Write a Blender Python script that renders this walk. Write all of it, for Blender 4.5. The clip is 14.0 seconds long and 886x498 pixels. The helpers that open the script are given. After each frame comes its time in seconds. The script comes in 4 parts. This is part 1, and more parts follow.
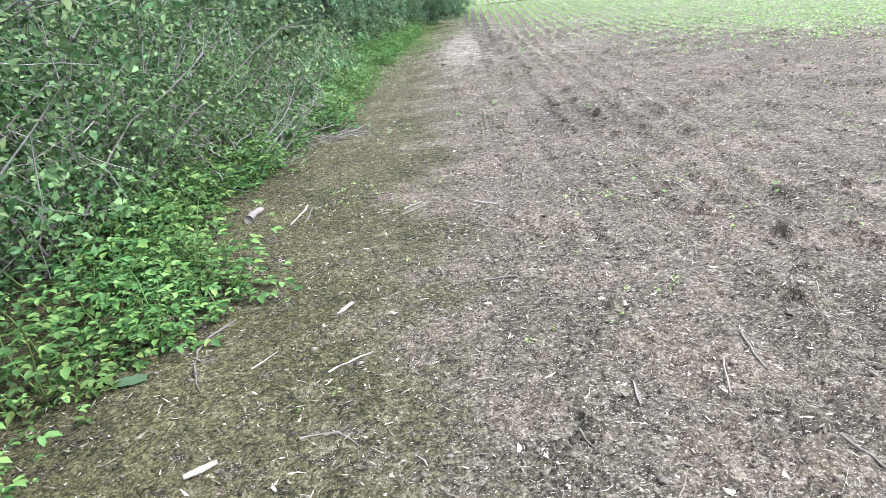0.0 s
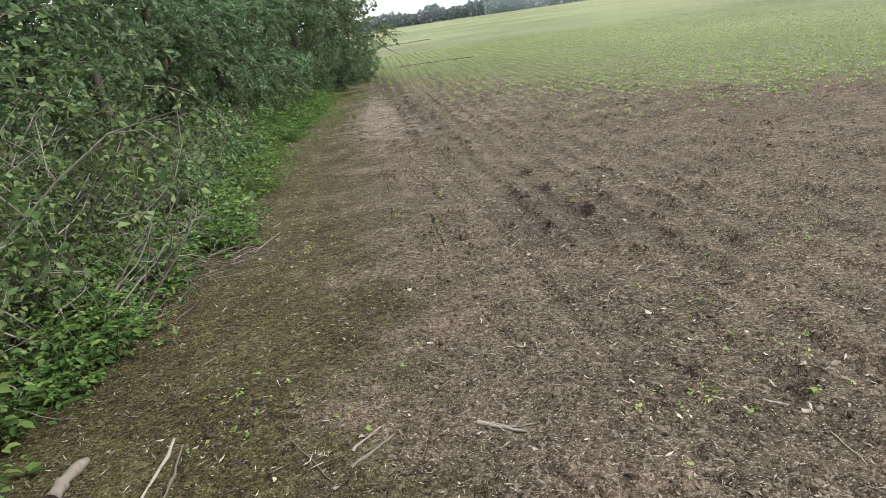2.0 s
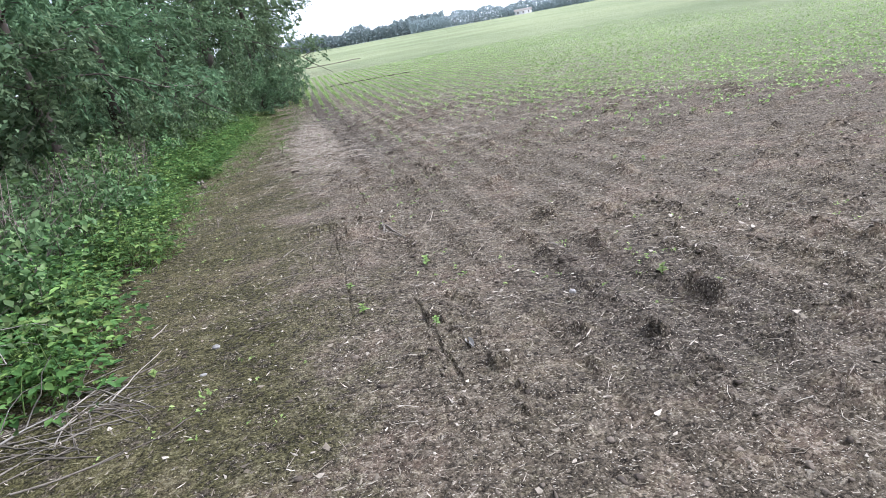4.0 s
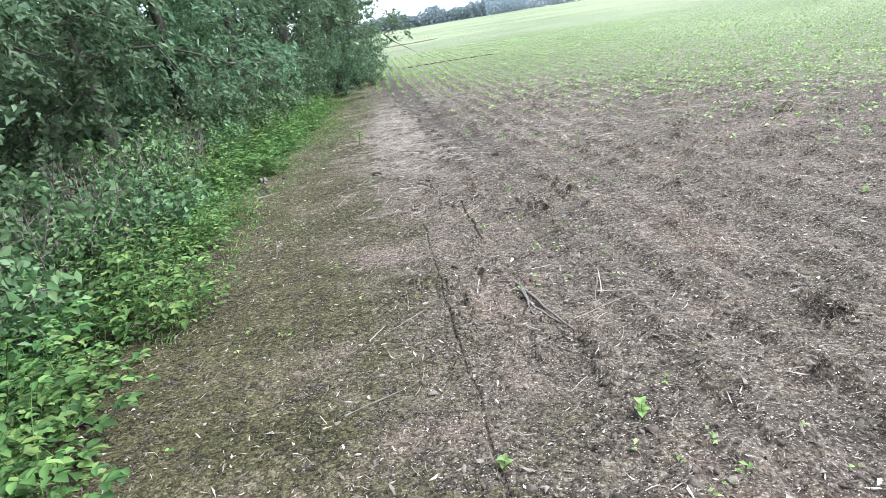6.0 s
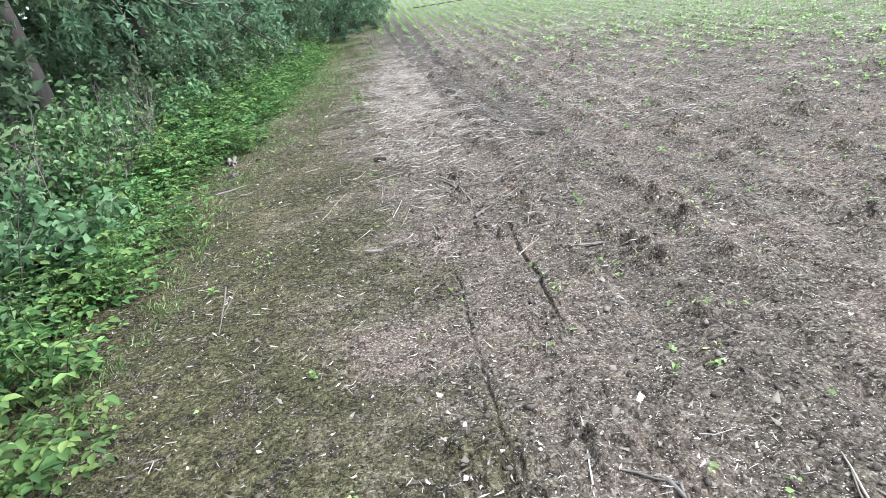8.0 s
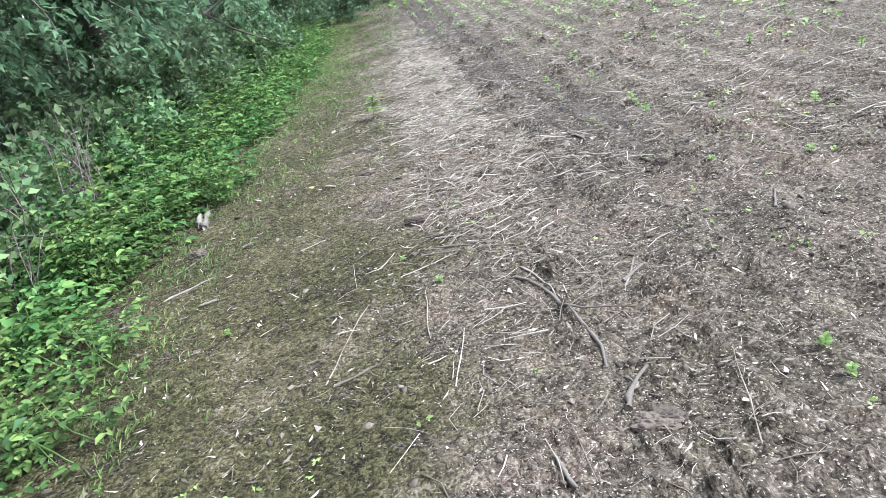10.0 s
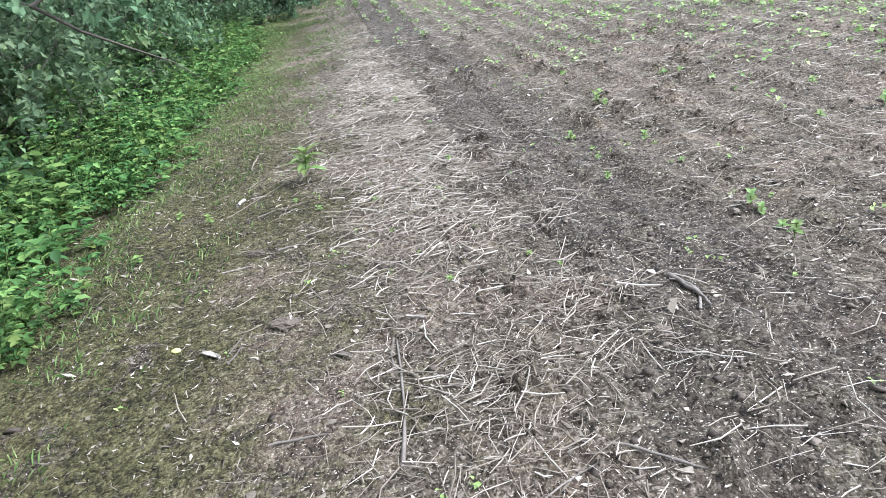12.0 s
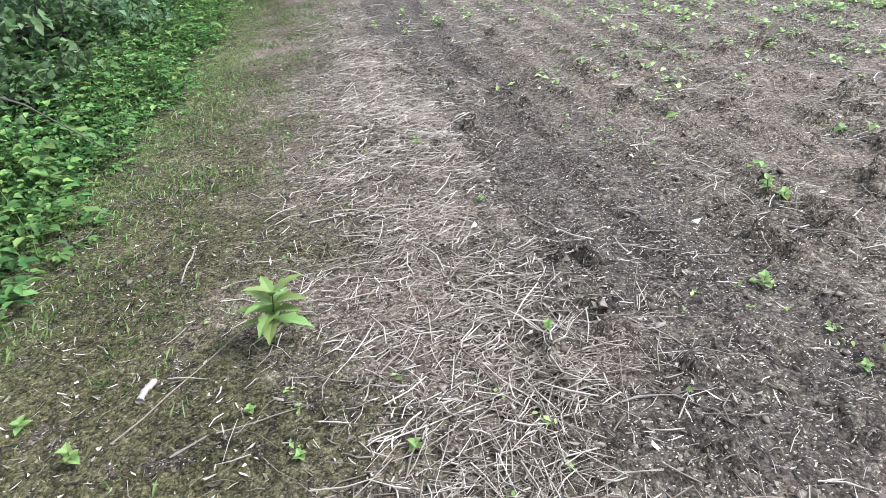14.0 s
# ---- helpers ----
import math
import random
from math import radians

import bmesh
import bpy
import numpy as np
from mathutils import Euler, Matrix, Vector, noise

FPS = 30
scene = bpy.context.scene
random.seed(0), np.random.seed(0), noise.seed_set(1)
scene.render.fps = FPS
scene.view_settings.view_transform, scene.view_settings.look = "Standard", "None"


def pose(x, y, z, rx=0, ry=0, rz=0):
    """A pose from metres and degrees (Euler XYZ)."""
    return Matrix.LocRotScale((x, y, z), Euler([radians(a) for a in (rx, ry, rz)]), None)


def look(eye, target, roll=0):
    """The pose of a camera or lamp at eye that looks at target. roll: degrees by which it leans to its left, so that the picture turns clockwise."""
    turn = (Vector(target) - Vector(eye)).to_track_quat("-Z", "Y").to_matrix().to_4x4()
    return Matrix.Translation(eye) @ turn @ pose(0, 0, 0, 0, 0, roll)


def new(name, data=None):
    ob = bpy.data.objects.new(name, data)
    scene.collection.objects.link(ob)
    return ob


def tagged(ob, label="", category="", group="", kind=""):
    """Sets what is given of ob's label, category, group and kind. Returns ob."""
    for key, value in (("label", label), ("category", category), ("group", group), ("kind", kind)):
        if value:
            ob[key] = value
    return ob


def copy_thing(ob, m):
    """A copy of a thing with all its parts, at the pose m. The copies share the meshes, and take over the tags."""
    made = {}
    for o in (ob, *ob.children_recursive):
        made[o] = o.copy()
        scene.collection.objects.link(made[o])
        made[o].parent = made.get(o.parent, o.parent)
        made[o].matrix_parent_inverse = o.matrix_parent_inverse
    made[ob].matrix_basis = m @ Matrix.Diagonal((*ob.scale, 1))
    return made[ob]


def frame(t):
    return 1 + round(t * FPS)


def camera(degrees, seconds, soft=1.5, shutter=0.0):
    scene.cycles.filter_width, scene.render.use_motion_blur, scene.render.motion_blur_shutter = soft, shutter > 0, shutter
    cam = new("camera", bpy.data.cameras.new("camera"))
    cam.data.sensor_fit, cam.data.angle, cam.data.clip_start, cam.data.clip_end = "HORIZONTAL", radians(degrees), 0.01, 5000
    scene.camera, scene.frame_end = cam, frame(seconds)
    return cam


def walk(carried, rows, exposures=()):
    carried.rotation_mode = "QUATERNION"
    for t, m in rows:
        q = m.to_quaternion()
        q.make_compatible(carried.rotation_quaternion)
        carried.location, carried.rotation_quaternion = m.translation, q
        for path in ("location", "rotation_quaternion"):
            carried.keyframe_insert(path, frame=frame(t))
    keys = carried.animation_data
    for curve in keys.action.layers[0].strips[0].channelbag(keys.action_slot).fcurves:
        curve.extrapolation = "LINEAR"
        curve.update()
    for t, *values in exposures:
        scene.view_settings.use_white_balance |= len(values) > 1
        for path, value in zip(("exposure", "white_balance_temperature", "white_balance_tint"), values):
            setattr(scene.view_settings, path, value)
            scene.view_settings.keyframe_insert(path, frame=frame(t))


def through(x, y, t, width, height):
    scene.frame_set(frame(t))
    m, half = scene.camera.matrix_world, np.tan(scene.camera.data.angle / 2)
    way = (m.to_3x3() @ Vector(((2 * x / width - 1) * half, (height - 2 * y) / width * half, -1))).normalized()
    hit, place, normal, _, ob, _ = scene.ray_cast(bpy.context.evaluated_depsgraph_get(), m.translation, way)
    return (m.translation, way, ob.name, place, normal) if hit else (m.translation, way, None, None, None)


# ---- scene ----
cam = camera(70.1, 14.0, soft=0.7)
PATH = [
    (0.0, pose(0.120, 0.100, 1.556, 68.08, 6.00, 0.23)),
    (0.1, pose(0.110, 0.234, 1.585, 68.10, 6.16, 0.32)),
    (0.2, pose(0.104, 0.399, 1.608, 68.73, 4.59, -0.34)),
    (0.3, pose(0.095, 0.545, 1.627, 72.54, 0.50, -3.14)),
    (0.5, pose(0.068, 0.781, 1.651, 73.55, -0.56, -6.49)),
    (0.9, pose(0.065, 1.273, 1.690, 82.64, 2.55, -7.96)),
    (1.0, pose(0.057, 1.379, 1.681, 83.40, 2.99, -7.05)),
    (1.5, pose(-0.060, 1.932, 1.654, 78.61, 4.89, -5.81)),
    (2.0, pose(-0.095, 2.468, 1.628, 72.08, 7.78, -8.27)),
    (2.1, pose(-0.070, 2.614, 1.617, 72.78, 8.59, -8.25)),
    (2.2, pose(-0.080, 2.755, 1.609, 72.78, 11.36, -7.62)),
    (4.3, pose(-0.058, 5.540, 1.410, 72.76, 9.56, -15.05)),
    (4.5, pose(-0.102, 5.808, 1.415, 70.13, 6.60, -11.96)),
    (5.0, pose(-0.168, 6.326, 1.440, 70.25, 4.60, -10.27)),
    (5.5, pose(-0.137, 6.880, 1.398, 71.02, 10.39, -7.17)),
    (5.9, pose(-0.156, 7.294, 1.422, 72.83, 8.75, -5.51)),
    (6.0, pose(-0.170, 7.378, 1.439, 72.31, 8.78, -8.30)),
    (6.1, pose(-0.182, 7.519, 1.447, 71.47, 7.87, -12.87)),
    (6.5, pose(-0.077, 7.970, 1.407, 70.78, 8.67, -14.92)),
    (7.0, pose(-0.079, 8.557, 1.454, 73.07, 7.13, -9.70)),
    (7.2, pose(-0.074, 8.740, 1.456, 69.51, 8.15, -9.72)),
    (9.3, pose(-0.098, 11.022, 1.438, 65.73, 7.51, -5.75)),
    (9.5, pose(-0.094, 11.240, 1.468, 64.80, 7.68, -7.55)),
    (9.8, pose(0.018, 11.630, 1.429, 64.94, 9.54, -8.80)),
    (9.9, pose(-0.005, 11.758, 1.444, 64.81, 12.64, -9.71)),
    (10.0, pose(-0.026, 11.856, 1.467, 64.73, 13.08, -7.37)),
    (10.5, pose(-0.058, 12.444, 1.468, 63.72, 10.62, -6.93)),
    (11.0, pose(0.039, 13.057, 1.447, 64.11, 14.01, -6.99)),
    (11.2, pose(0.035, 13.291, 1.444, 63.66, 10.86, -5.63)),
    (11.5, pose(0.042, 13.670, 1.444, 65.54, 9.12, -11.81)),
    (12.0, pose(0.088, 14.346, 1.395, 63.92, 9.43, -11.55)),
    (12.4, pose(0.042, 14.781, 1.420, 64.48, 4.95, -9.87)),
    (12.5, pose(0.038, 14.896, 1.440, 63.85, 5.58, -13.07)),
    (12.9, pose(0.100, 15.378, 1.441, 61.41, 6.96, -16.12)),
    (13.0, pose(0.094, 15.459, 1.439, 62.58, 6.75, -15.62)),
    (13.1, pose(0.142, 15.593, 1.433, 63.01, 9.08, -13.19)),
    (13.5, pose(0.138, 16.070, 1.442, 63.93, 7.72, -10.66)),
    (13.6, pose(0.138, 16.179, 1.430, 65.05, 8.64, -11.56)),
    (14.0, pose(0.120, 16.664, 1.447, 60.73, 6.41, -12.60)),
]
EXPOSURES = [(0.0, 2.08, 5610, 10), (0.5, 1.9, 5660, 10), (0.8, 1.53, 5610, 10), (1.1, 0.53, 5610, 10), (1.5, 0.13, 5660, 10), (1.8, 0.53, 6360, 10), (2.0, 0.98, 6760, 10), (2.2, 1.23, 6560, 10), (4.3, 1.41, 5780, 14), (5.0, 1.53, 5780, 14), (6.5, 1.85, 5590, 10), (7.2, 1.81, 5560, 10), (9.5, 1.93, 5590, 10), (11.0, 1.88, 5590, 10), (14.0, 1.78, 5640, 12)]
walk(cam, PATH, EXPOSURES)

# ---------------------------------------------------------------- light: bright overcast
world = bpy.data.worlds.new("sky")
scene.world = world
world.use_nodes = True
wn = world.node_tree.nodes
wl = world.node_tree.links
wn.clear()
sky = wn.new("ShaderNodeTexSky")
sky.sky_type = "NISHITA"
sky.sun_disc = False
sky.sun_elevation = radians(48)
sky.sun_rotation = radians(104)
sky.air_density = 1.0
sky.dust_density = 1.5
sky.ozone_density = 1.0
bg = wn.new("ShaderNodeBackground")
bg.inputs["Strength"].default_value = 0.15
wo = wn.new("ShaderNodeOutputWorld")
wc = wn.new("ShaderNodeTexCoord")
wt = wn.new("ShaderNodeTexNoise")
wt.inputs["Scale"].default_value = 2.2
wt.inputs["Detail"].default_value = 5
wl.new(wc.outputs["Generated"], wt.inputs["Vector"])
wr = wn.new("ShaderNodeValToRGB")
wr.color_ramp.elements[0].position, wr.color_ramp.elements[0].color = 0.35, (5.2, 5.45, 6.2, 1)
wr.color_ramp.elements[1].position, wr.color_ramp.elements[1].color = 0.65, (7.0, 7.1, 7.5, 1)
wl.new(wt.outputs[0], wr.inputs[0])
wx = wn.new("ShaderNodeMix")
wx.data_type = "RGBA"
wx.inputs[0].default_value = 0.8
wl.new(sky.outputs[0], wx.inputs[6])
wl.new(wr.outputs[0], wx.inputs[7])
wl.new(wx.outputs[2], bg.inputs[0])
wl.new(bg.outputs[0], wo.inputs[0])
sun_data = bpy.data.lights.new("sun", "SUN")
sun_data.energy = 2.1
sun_data.angle = radians(12)
sun_data.color = (1.0, 0.985, 0.95)
sun = new("sun", sun_data)
sun.matrix_world = look((12, -3, 13), (0, 0, 0))


# ---------------------------------------------------------------- materials
def material(name, rough=0.8, spec=0.3):
    m = bpy.data.materials.new(name)
    m.use_nodes = True
    n = m.node_tree.nodes
    p = n["Principled BSDF"]
    p.inputs["Roughness"].default_value = rough
    p.inputs["Specular IOR Level"].default_value = spec
    return m, n, m.node_tree.links, p


def ramp_node(n, stops):
    r = n.new("ShaderNodeValToRGB")
    e = r.color_ramp.elements
    while len(e) < len(stops):
        e.new(0.5)
    for k, (at, col) in zip(e, stops):
        k.position = at
        k.color = (*col, 1)
    return r


def noise_node(n, l, coord, scale, detail=5, rough=0.6, vec_scale=None):
    t = n.new("ShaderNodeTexNoise")
    t.inputs["Scale"].default_value = scale
    t.inputs["Detail"].default_value = detail
    t.inputs["Roughness"].default_value = rough
    if vec_scale:
        mp = n.new("ShaderNodeMapping")
        mp.inputs["Scale"].default_value = vec_scale
        l.new(coord, mp.inputs[0])
        l.new(mp.outputs[0], t.inputs["Vector"])
    else:
        l.new(coord, t.inputs["Vector"])
    return t


def mix_node(n, l, fac, a, b):
    m = n.new("ShaderNodeMix")
    m.data_type = "RGBA"
    for sock, val in ((m.inputs[0], fac), (m.inputs[6], a), (m.inputs[7], b)):
        if hasattr(val, "is_linked"):
            l.new(val, sock)
        elif isinstance(val, tuple):
            sock.default_value = (*val, 1)
        else:
            sock.default_value = val
    return m.outputs[2]


def math_node(n, l, op, a, b=0.0, clamp=False):
    m = n.new("ShaderNodeMath")
    m.operation = op
    m.use_clamp = clamp
    for sock, val in ((m.inputs[0], a), (m.inputs[1], b)):
        if hasattr(val, "is_linked"):
            l.new(val, sock)
        else:
            sock.default_value = val
    return m.outputs[0]


def step_node(n, l, value, low, high):
    r = n.new("ShaderNodeMapRange")
    r.interpolation_type = "SMOOTHSTEP"
    l.new(value, r.inputs[0])
    r.inputs[1].default_value, r.inputs[2].default_value = low, high
    return r.outputs[0]


def bump_node(n, l, p, height, strength, distance):
    b = n.new("ShaderNodeBump")
    b.inputs["Strength"].default_value = strength
    b.inputs["Distance"].default_value = distance
    l.new(height, b.inputs["Height"])
    l.new(b.outputs[0], p.inputs["Normal"])


def leaf_material(name, dark, mid, light, rough=0.5, through=0.25):
    """Leaf green that differs from leaf to leaf and from plant to plant, and lets some light through."""
    m, n, l, p = material(name, rough, 0.2)
    geo = n.new("ShaderNodeNewGeometry")
    info = n.new("ShaderNodeObjectInfo")
    r = ramp_node(n, [(0.0, dark), (0.55, mid), (1.0, light)])
    l.new(geo.outputs["Random Per Island"], r.inputs[0])
    big = noise_node(n, l, geo.outputs["Position"], 0.9, 2)
    hue = n.new("ShaderNodeHueSaturation")
    l.new(r.outputs[0], hue.inputs["Color"])
    l.new(math_node(n, l, "ADD", math_node(n, l, "MULTIPLY", info.outputs["Random"], 0.04), 0.48), hue.inputs["Hue"])
    l.new(math_node(n, l, "ADD", math_node(n, l, "ADD", math_node(n, l, "MULTIPLY", big.outputs[0], 0.9), math_node(n, l, "MULTIPLY", info.outputs["Random"], 0.35)), 0.36), hue.inputs["Value"])
    l.new(hue.outputs[0], p.inputs["Base Color"])
    tr = n.new("ShaderNodeBsdfTranslucent")
    l.new(hue.outputs[0], tr.inputs["Color"])
    mx = n.new("ShaderNodeMixShader")
    mx.inputs[0].default_value = through
    l.new(p.outputs[0], mx.inputs[1])
    l.new(tr.outputs[0], mx.inputs[2])
    l.new(mx.outputs[0], n["Material Output"].inputs[0])
    return m


def fibre_material(name, a, b, c, rough=0.8, scale=30.0):
    """Dry stalks, bark and wood: colour per piece and grain along it."""
    m, n, l, p = material(name, rough, 0.25)
    geo = n.new("ShaderNodeNewGeometry")
    info = n.new("ShaderNodeObjectInfo")
    mixr = math_node(n, l, "FRACT", math_node(n, l, "ADD", geo.outputs["Random Per Island"], info.outputs["Random"]))
    r = ramp_node(n, [(0.0, a), (0.62, b), (1.0, c)])
    l.new(mixr, r.inputs[0])
    t = noise_node(n, l, geo.outputs["Position"], scale, 6, 0.7, (1.0, 1.0, 0.35))
    hue = n.new("ShaderNodeHueSaturation")
    l.new(r.outputs[0], hue.inputs["Color"])
    l.new(math_node(n, l, "ADD", math_node(n, l, "MULTIPLY", t.outputs[0], 1.1), 0.45), hue.inputs["Value"])
    l.new(hue.outputs[0], p.inputs["Base Color"])
    bump_node(n, l, p, t.outputs[0], 0.6, 0.006)
    return m


def ground_material():
    """Crumbling tilled soil with moss along the wood's edge, a damp wheel track, and a green crop beyond."""
    m, n, l, p = material("tilled_soil", 0.95, 0.15)
    geo = n.new("ShaderNodeNewGeometry")
    pos = geo.outputs["Position"]
    sep = n.new("ShaderNodeSeparateXYZ")
    l.new(pos, sep.inputs[0])
    x, y = sep.outputs[0], sep.outputs[1]

    def off(value, gain):
        return math_node(n, l, "MULTIPLY", math_node(n, l, "SUBTRACT", value, 0.5), gain)

    def total(*terms):
        out = terms[0]
        for q in terms[1:]:
            out = math_node(n, l, "ADD", out, q)
        return out

    def less(value, low, high):
        return math_node(n, l, "SUBTRACT", 1.0, step_node(n, l, value, low, high))

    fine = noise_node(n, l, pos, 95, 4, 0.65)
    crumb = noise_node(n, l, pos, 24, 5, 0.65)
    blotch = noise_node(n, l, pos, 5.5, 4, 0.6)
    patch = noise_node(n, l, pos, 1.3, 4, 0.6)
    bent = n.new("ShaderNodeVectorMath")
    bent.operation = "MULTIPLY_ADD"
    wave = noise_node(n, l, pos, 26, 1, 0.4)
    l.new(wave.outputs[1], bent.inputs[0])
    bent.inputs[1].default_value = (0.028, 0.028, 0.028)
    l.new(pos, bent.inputs[2])

    def cells(scale, turn=0.0, stretch=(1.0, 1.0, 1.0)):
        mp = n.new("ShaderNodeMapping")
        mp.inputs["Rotation"].default_value = (0, 0, turn)
        mp.inputs["Scale"].default_value = stretch
        l.new(bent.outputs[0], mp.inputs[0])
        vo = n.new("ShaderNodeTexVoronoi")
        vo.inputs["Scale"].default_value = scale
        l.new(mp.outputs[0], vo.inputs["Vector"])
        sc = n.new("ShaderNodeSeparateColor")
        l.new(vo.outputs["Color"], sc.inputs[0])
        return vo.outputs["Distance"], sc.outputs[0], sc.outputs[1]

    d_a, c_a, _ = cells(30)
    d_b, c_b, _ = cells(70)
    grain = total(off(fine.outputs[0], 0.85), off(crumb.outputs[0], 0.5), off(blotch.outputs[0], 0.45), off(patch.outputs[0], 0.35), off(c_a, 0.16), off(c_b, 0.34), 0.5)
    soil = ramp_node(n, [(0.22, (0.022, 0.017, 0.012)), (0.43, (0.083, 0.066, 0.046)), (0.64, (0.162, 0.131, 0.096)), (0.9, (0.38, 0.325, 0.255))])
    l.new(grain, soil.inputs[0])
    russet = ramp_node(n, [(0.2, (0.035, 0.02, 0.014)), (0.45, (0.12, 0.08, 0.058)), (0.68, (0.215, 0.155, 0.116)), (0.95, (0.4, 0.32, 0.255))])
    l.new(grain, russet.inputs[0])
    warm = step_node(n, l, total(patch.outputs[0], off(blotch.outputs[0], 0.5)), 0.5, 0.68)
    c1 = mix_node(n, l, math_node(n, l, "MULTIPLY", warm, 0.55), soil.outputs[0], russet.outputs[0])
    # damp darker soil: the wheel track that runs on beside the wood, and turned patches
    mid = total(1.3, math_node(n, l, "MULTIPLY", off(patch.outputs[0], 1.0), 1.2))
    away = math_node(n, l, "ABSOLUTE", math_node(n, l, "SUBTRACT", x, mid))
    track = math_node(n, l, "MULTIPLY", less(away, 0.25, 0.75), step_node(n, l, y, 13.0, 17.0))
    track = math_node(n, l, "MAXIMUM", track, math_node(n, l, "MULTIPLY", math_node(n, l, "MULTIPLY", less(math_node(n, l, "ABSOLUTE", math_node(n, l, "SUBTRACT", x, 1.6)), 0.3, 0.8), less(math_node(n, l, "ABSOLUTE", math_node(n, l, "SUBTRACT", y, 8.0)), 0.6, 1.5)), 0.8))
    track = math_node(n, l, "MULTIPLY", track, step_node(n, l, total(blotch.outputs[0], off(crumb.outputs[0], 0.6)), 0.24, 0.46))
    damp = ramp_node(n, [(0.2, (0.012, 0.01, 0.008)), (0.5, (0.046, 0.037, 0.031)), (0.85, (0.14, 0.117, 0.1))])
    l.new(grain, damp.inputs[0])
    c1 = mix_node(n, l, math_node(n, l, "MULTIPLY", track, 0.65), c1, damp.outputs[0])
    # chips of litter too small to lie there as pieces
    for turn, stretch, scale, rare, wide, col in ((0.6, (1.0, 2.4, 1.0), 46.0, 0.86, 0.3, (0.4, 0.345, 0.265)), (2.2, (2.6, 1.0, 1.0), 62.0, 0.85, 0.3, (0.33, 0.28, 0.21)), (1.3, (1.0, 1.7, 1.0), 85.0, 0.84, 0.32, (0.46, 0.415, 0.345))):
        d_c, _, c_c = cells(scale, turn, stretch)
        c1 = mix_node(n, l, math_node(n, l, "MULTIPLY", less(d_c, wide * 0.7, wide * 1.2), math_node(n, l, "GREATER_THAN", c_c, rare)), c1, col)
    # moss west of the rows, in ragged patches
    moss = ramp_node(n, [(0.24, (0.012, 0.011, 0.004)), (0.45, (0.05, 0.046, 0.016)), (0.66, (0.105, 0.097, 0.034)), (0.92, (0.22, 0.2, 0.1))])
    l.new(grain, moss.inputs[0])
    edge = total(x, off(patch.outputs[0], 3.4), off(blotch.outputs[0], 2.2))
    moss_f = math_node(n, l, "MAXIMUM", less(edge, -0.9, 1.1), 0.26)
    moss_n = total(blotch.outputs[0], off(crumb.outputs[0], 0.8), math_node(n, l, "MULTIPLY", moss_f, 0.3))
    moss_p = math_node(n, l, "MULTIPLY", moss_f, step_node(n, l, moss_n, 0.57, 0.75))
    c1 = mix_node(n, l, math_node(n, l, "MULTIPLY", moss_p, 0.85), c1, moss.outputs[0])
    # short grass beside the herbs, wider farther on
    reach = n.new("ShaderNodeMapRange")
    l.new(y, reach.inputs[0])
    for k, val in zip((1, 2, 3, 4), (15.0, 25.0, -1.75, -0.45)):
        reach.inputs[k].default_value = val
    slant = total(math_node(n, l, "SUBTRACT", x, reach.outputs[0]), off(blotch.outputs[0], 1.3))
    strip = math_node(n, l, "MULTIPLY", less(slant, -0.3, 0.25), step_node(n, l, y, 13.5, 23.0))
    turf = ramp_node(n, [(0.3, (0.05, 0.075, 0.02)), (0.55, (0.115, 0.15, 0.045)), (0.8, (0.2, 0.22, 0.09))])
    l.new(grain, turf.inputs[0])
    c1 = mix_node(n, l, math_node(n, l, "MULTIPLY", strip, step_node(n, l, total(crumb.outputs[0], off(blotch.outputs[0], 0.8)), 0.42, 0.62)), c1, turf.outputs[0])
    # crop: thin at first past its slanting edge, closing with distance
    line = math_node(n, l, "MINIMUM", total(math_node(n, l, "MULTIPLY", x, 3.2), y, -37.0), math_node(n, l, "MULTIPLY", total(math_node(n, l, "MULTIPLY", x, 0.4), y, -16.5), 3.2))
    ragged = total(line, off(crumb.outputs[0], 14.0), off(blotch.outputs[0], 9.0), off(patch.outputs[0], 8.0))
    near = step_node(n, l, ragged, -1.0, 9.0)
    close = step_node(n, l, line, 2.0, 60.0)
    crop_f = math_node(n, l, "MULTIPLY", near, math_node(n, l, "ADD", 0.45, math_node(n, l, "MULTIPLY", close, 0.5)))
    wide = noise_node(n, l, pos, 0.035, 6, 0.7)
    crop = ramp_node(n, [(0.38, (0.14, 0.168, 0.08)), (0.58, (0.215, 0.24, 0.125))])
    l.new(wide.outputs[0], crop.inputs[0])
    c2 = mix_node(n, l, crop_f, c1, crop.outputs[0])
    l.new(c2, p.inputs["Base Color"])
    height = total(math_node(n, l, "MULTIPLY", d_a, -0.5), math_node(n, l, "MULTIPLY", d_b, -0.28), math_node(n, l, "MULTIPLY", fine.outputs[0], 0.5), math_node(n, l, "MULTIPLY", crumb.outputs[0], 0.7))
    bump_node(n, l, p, height, 1.0, 0.045)
    return m


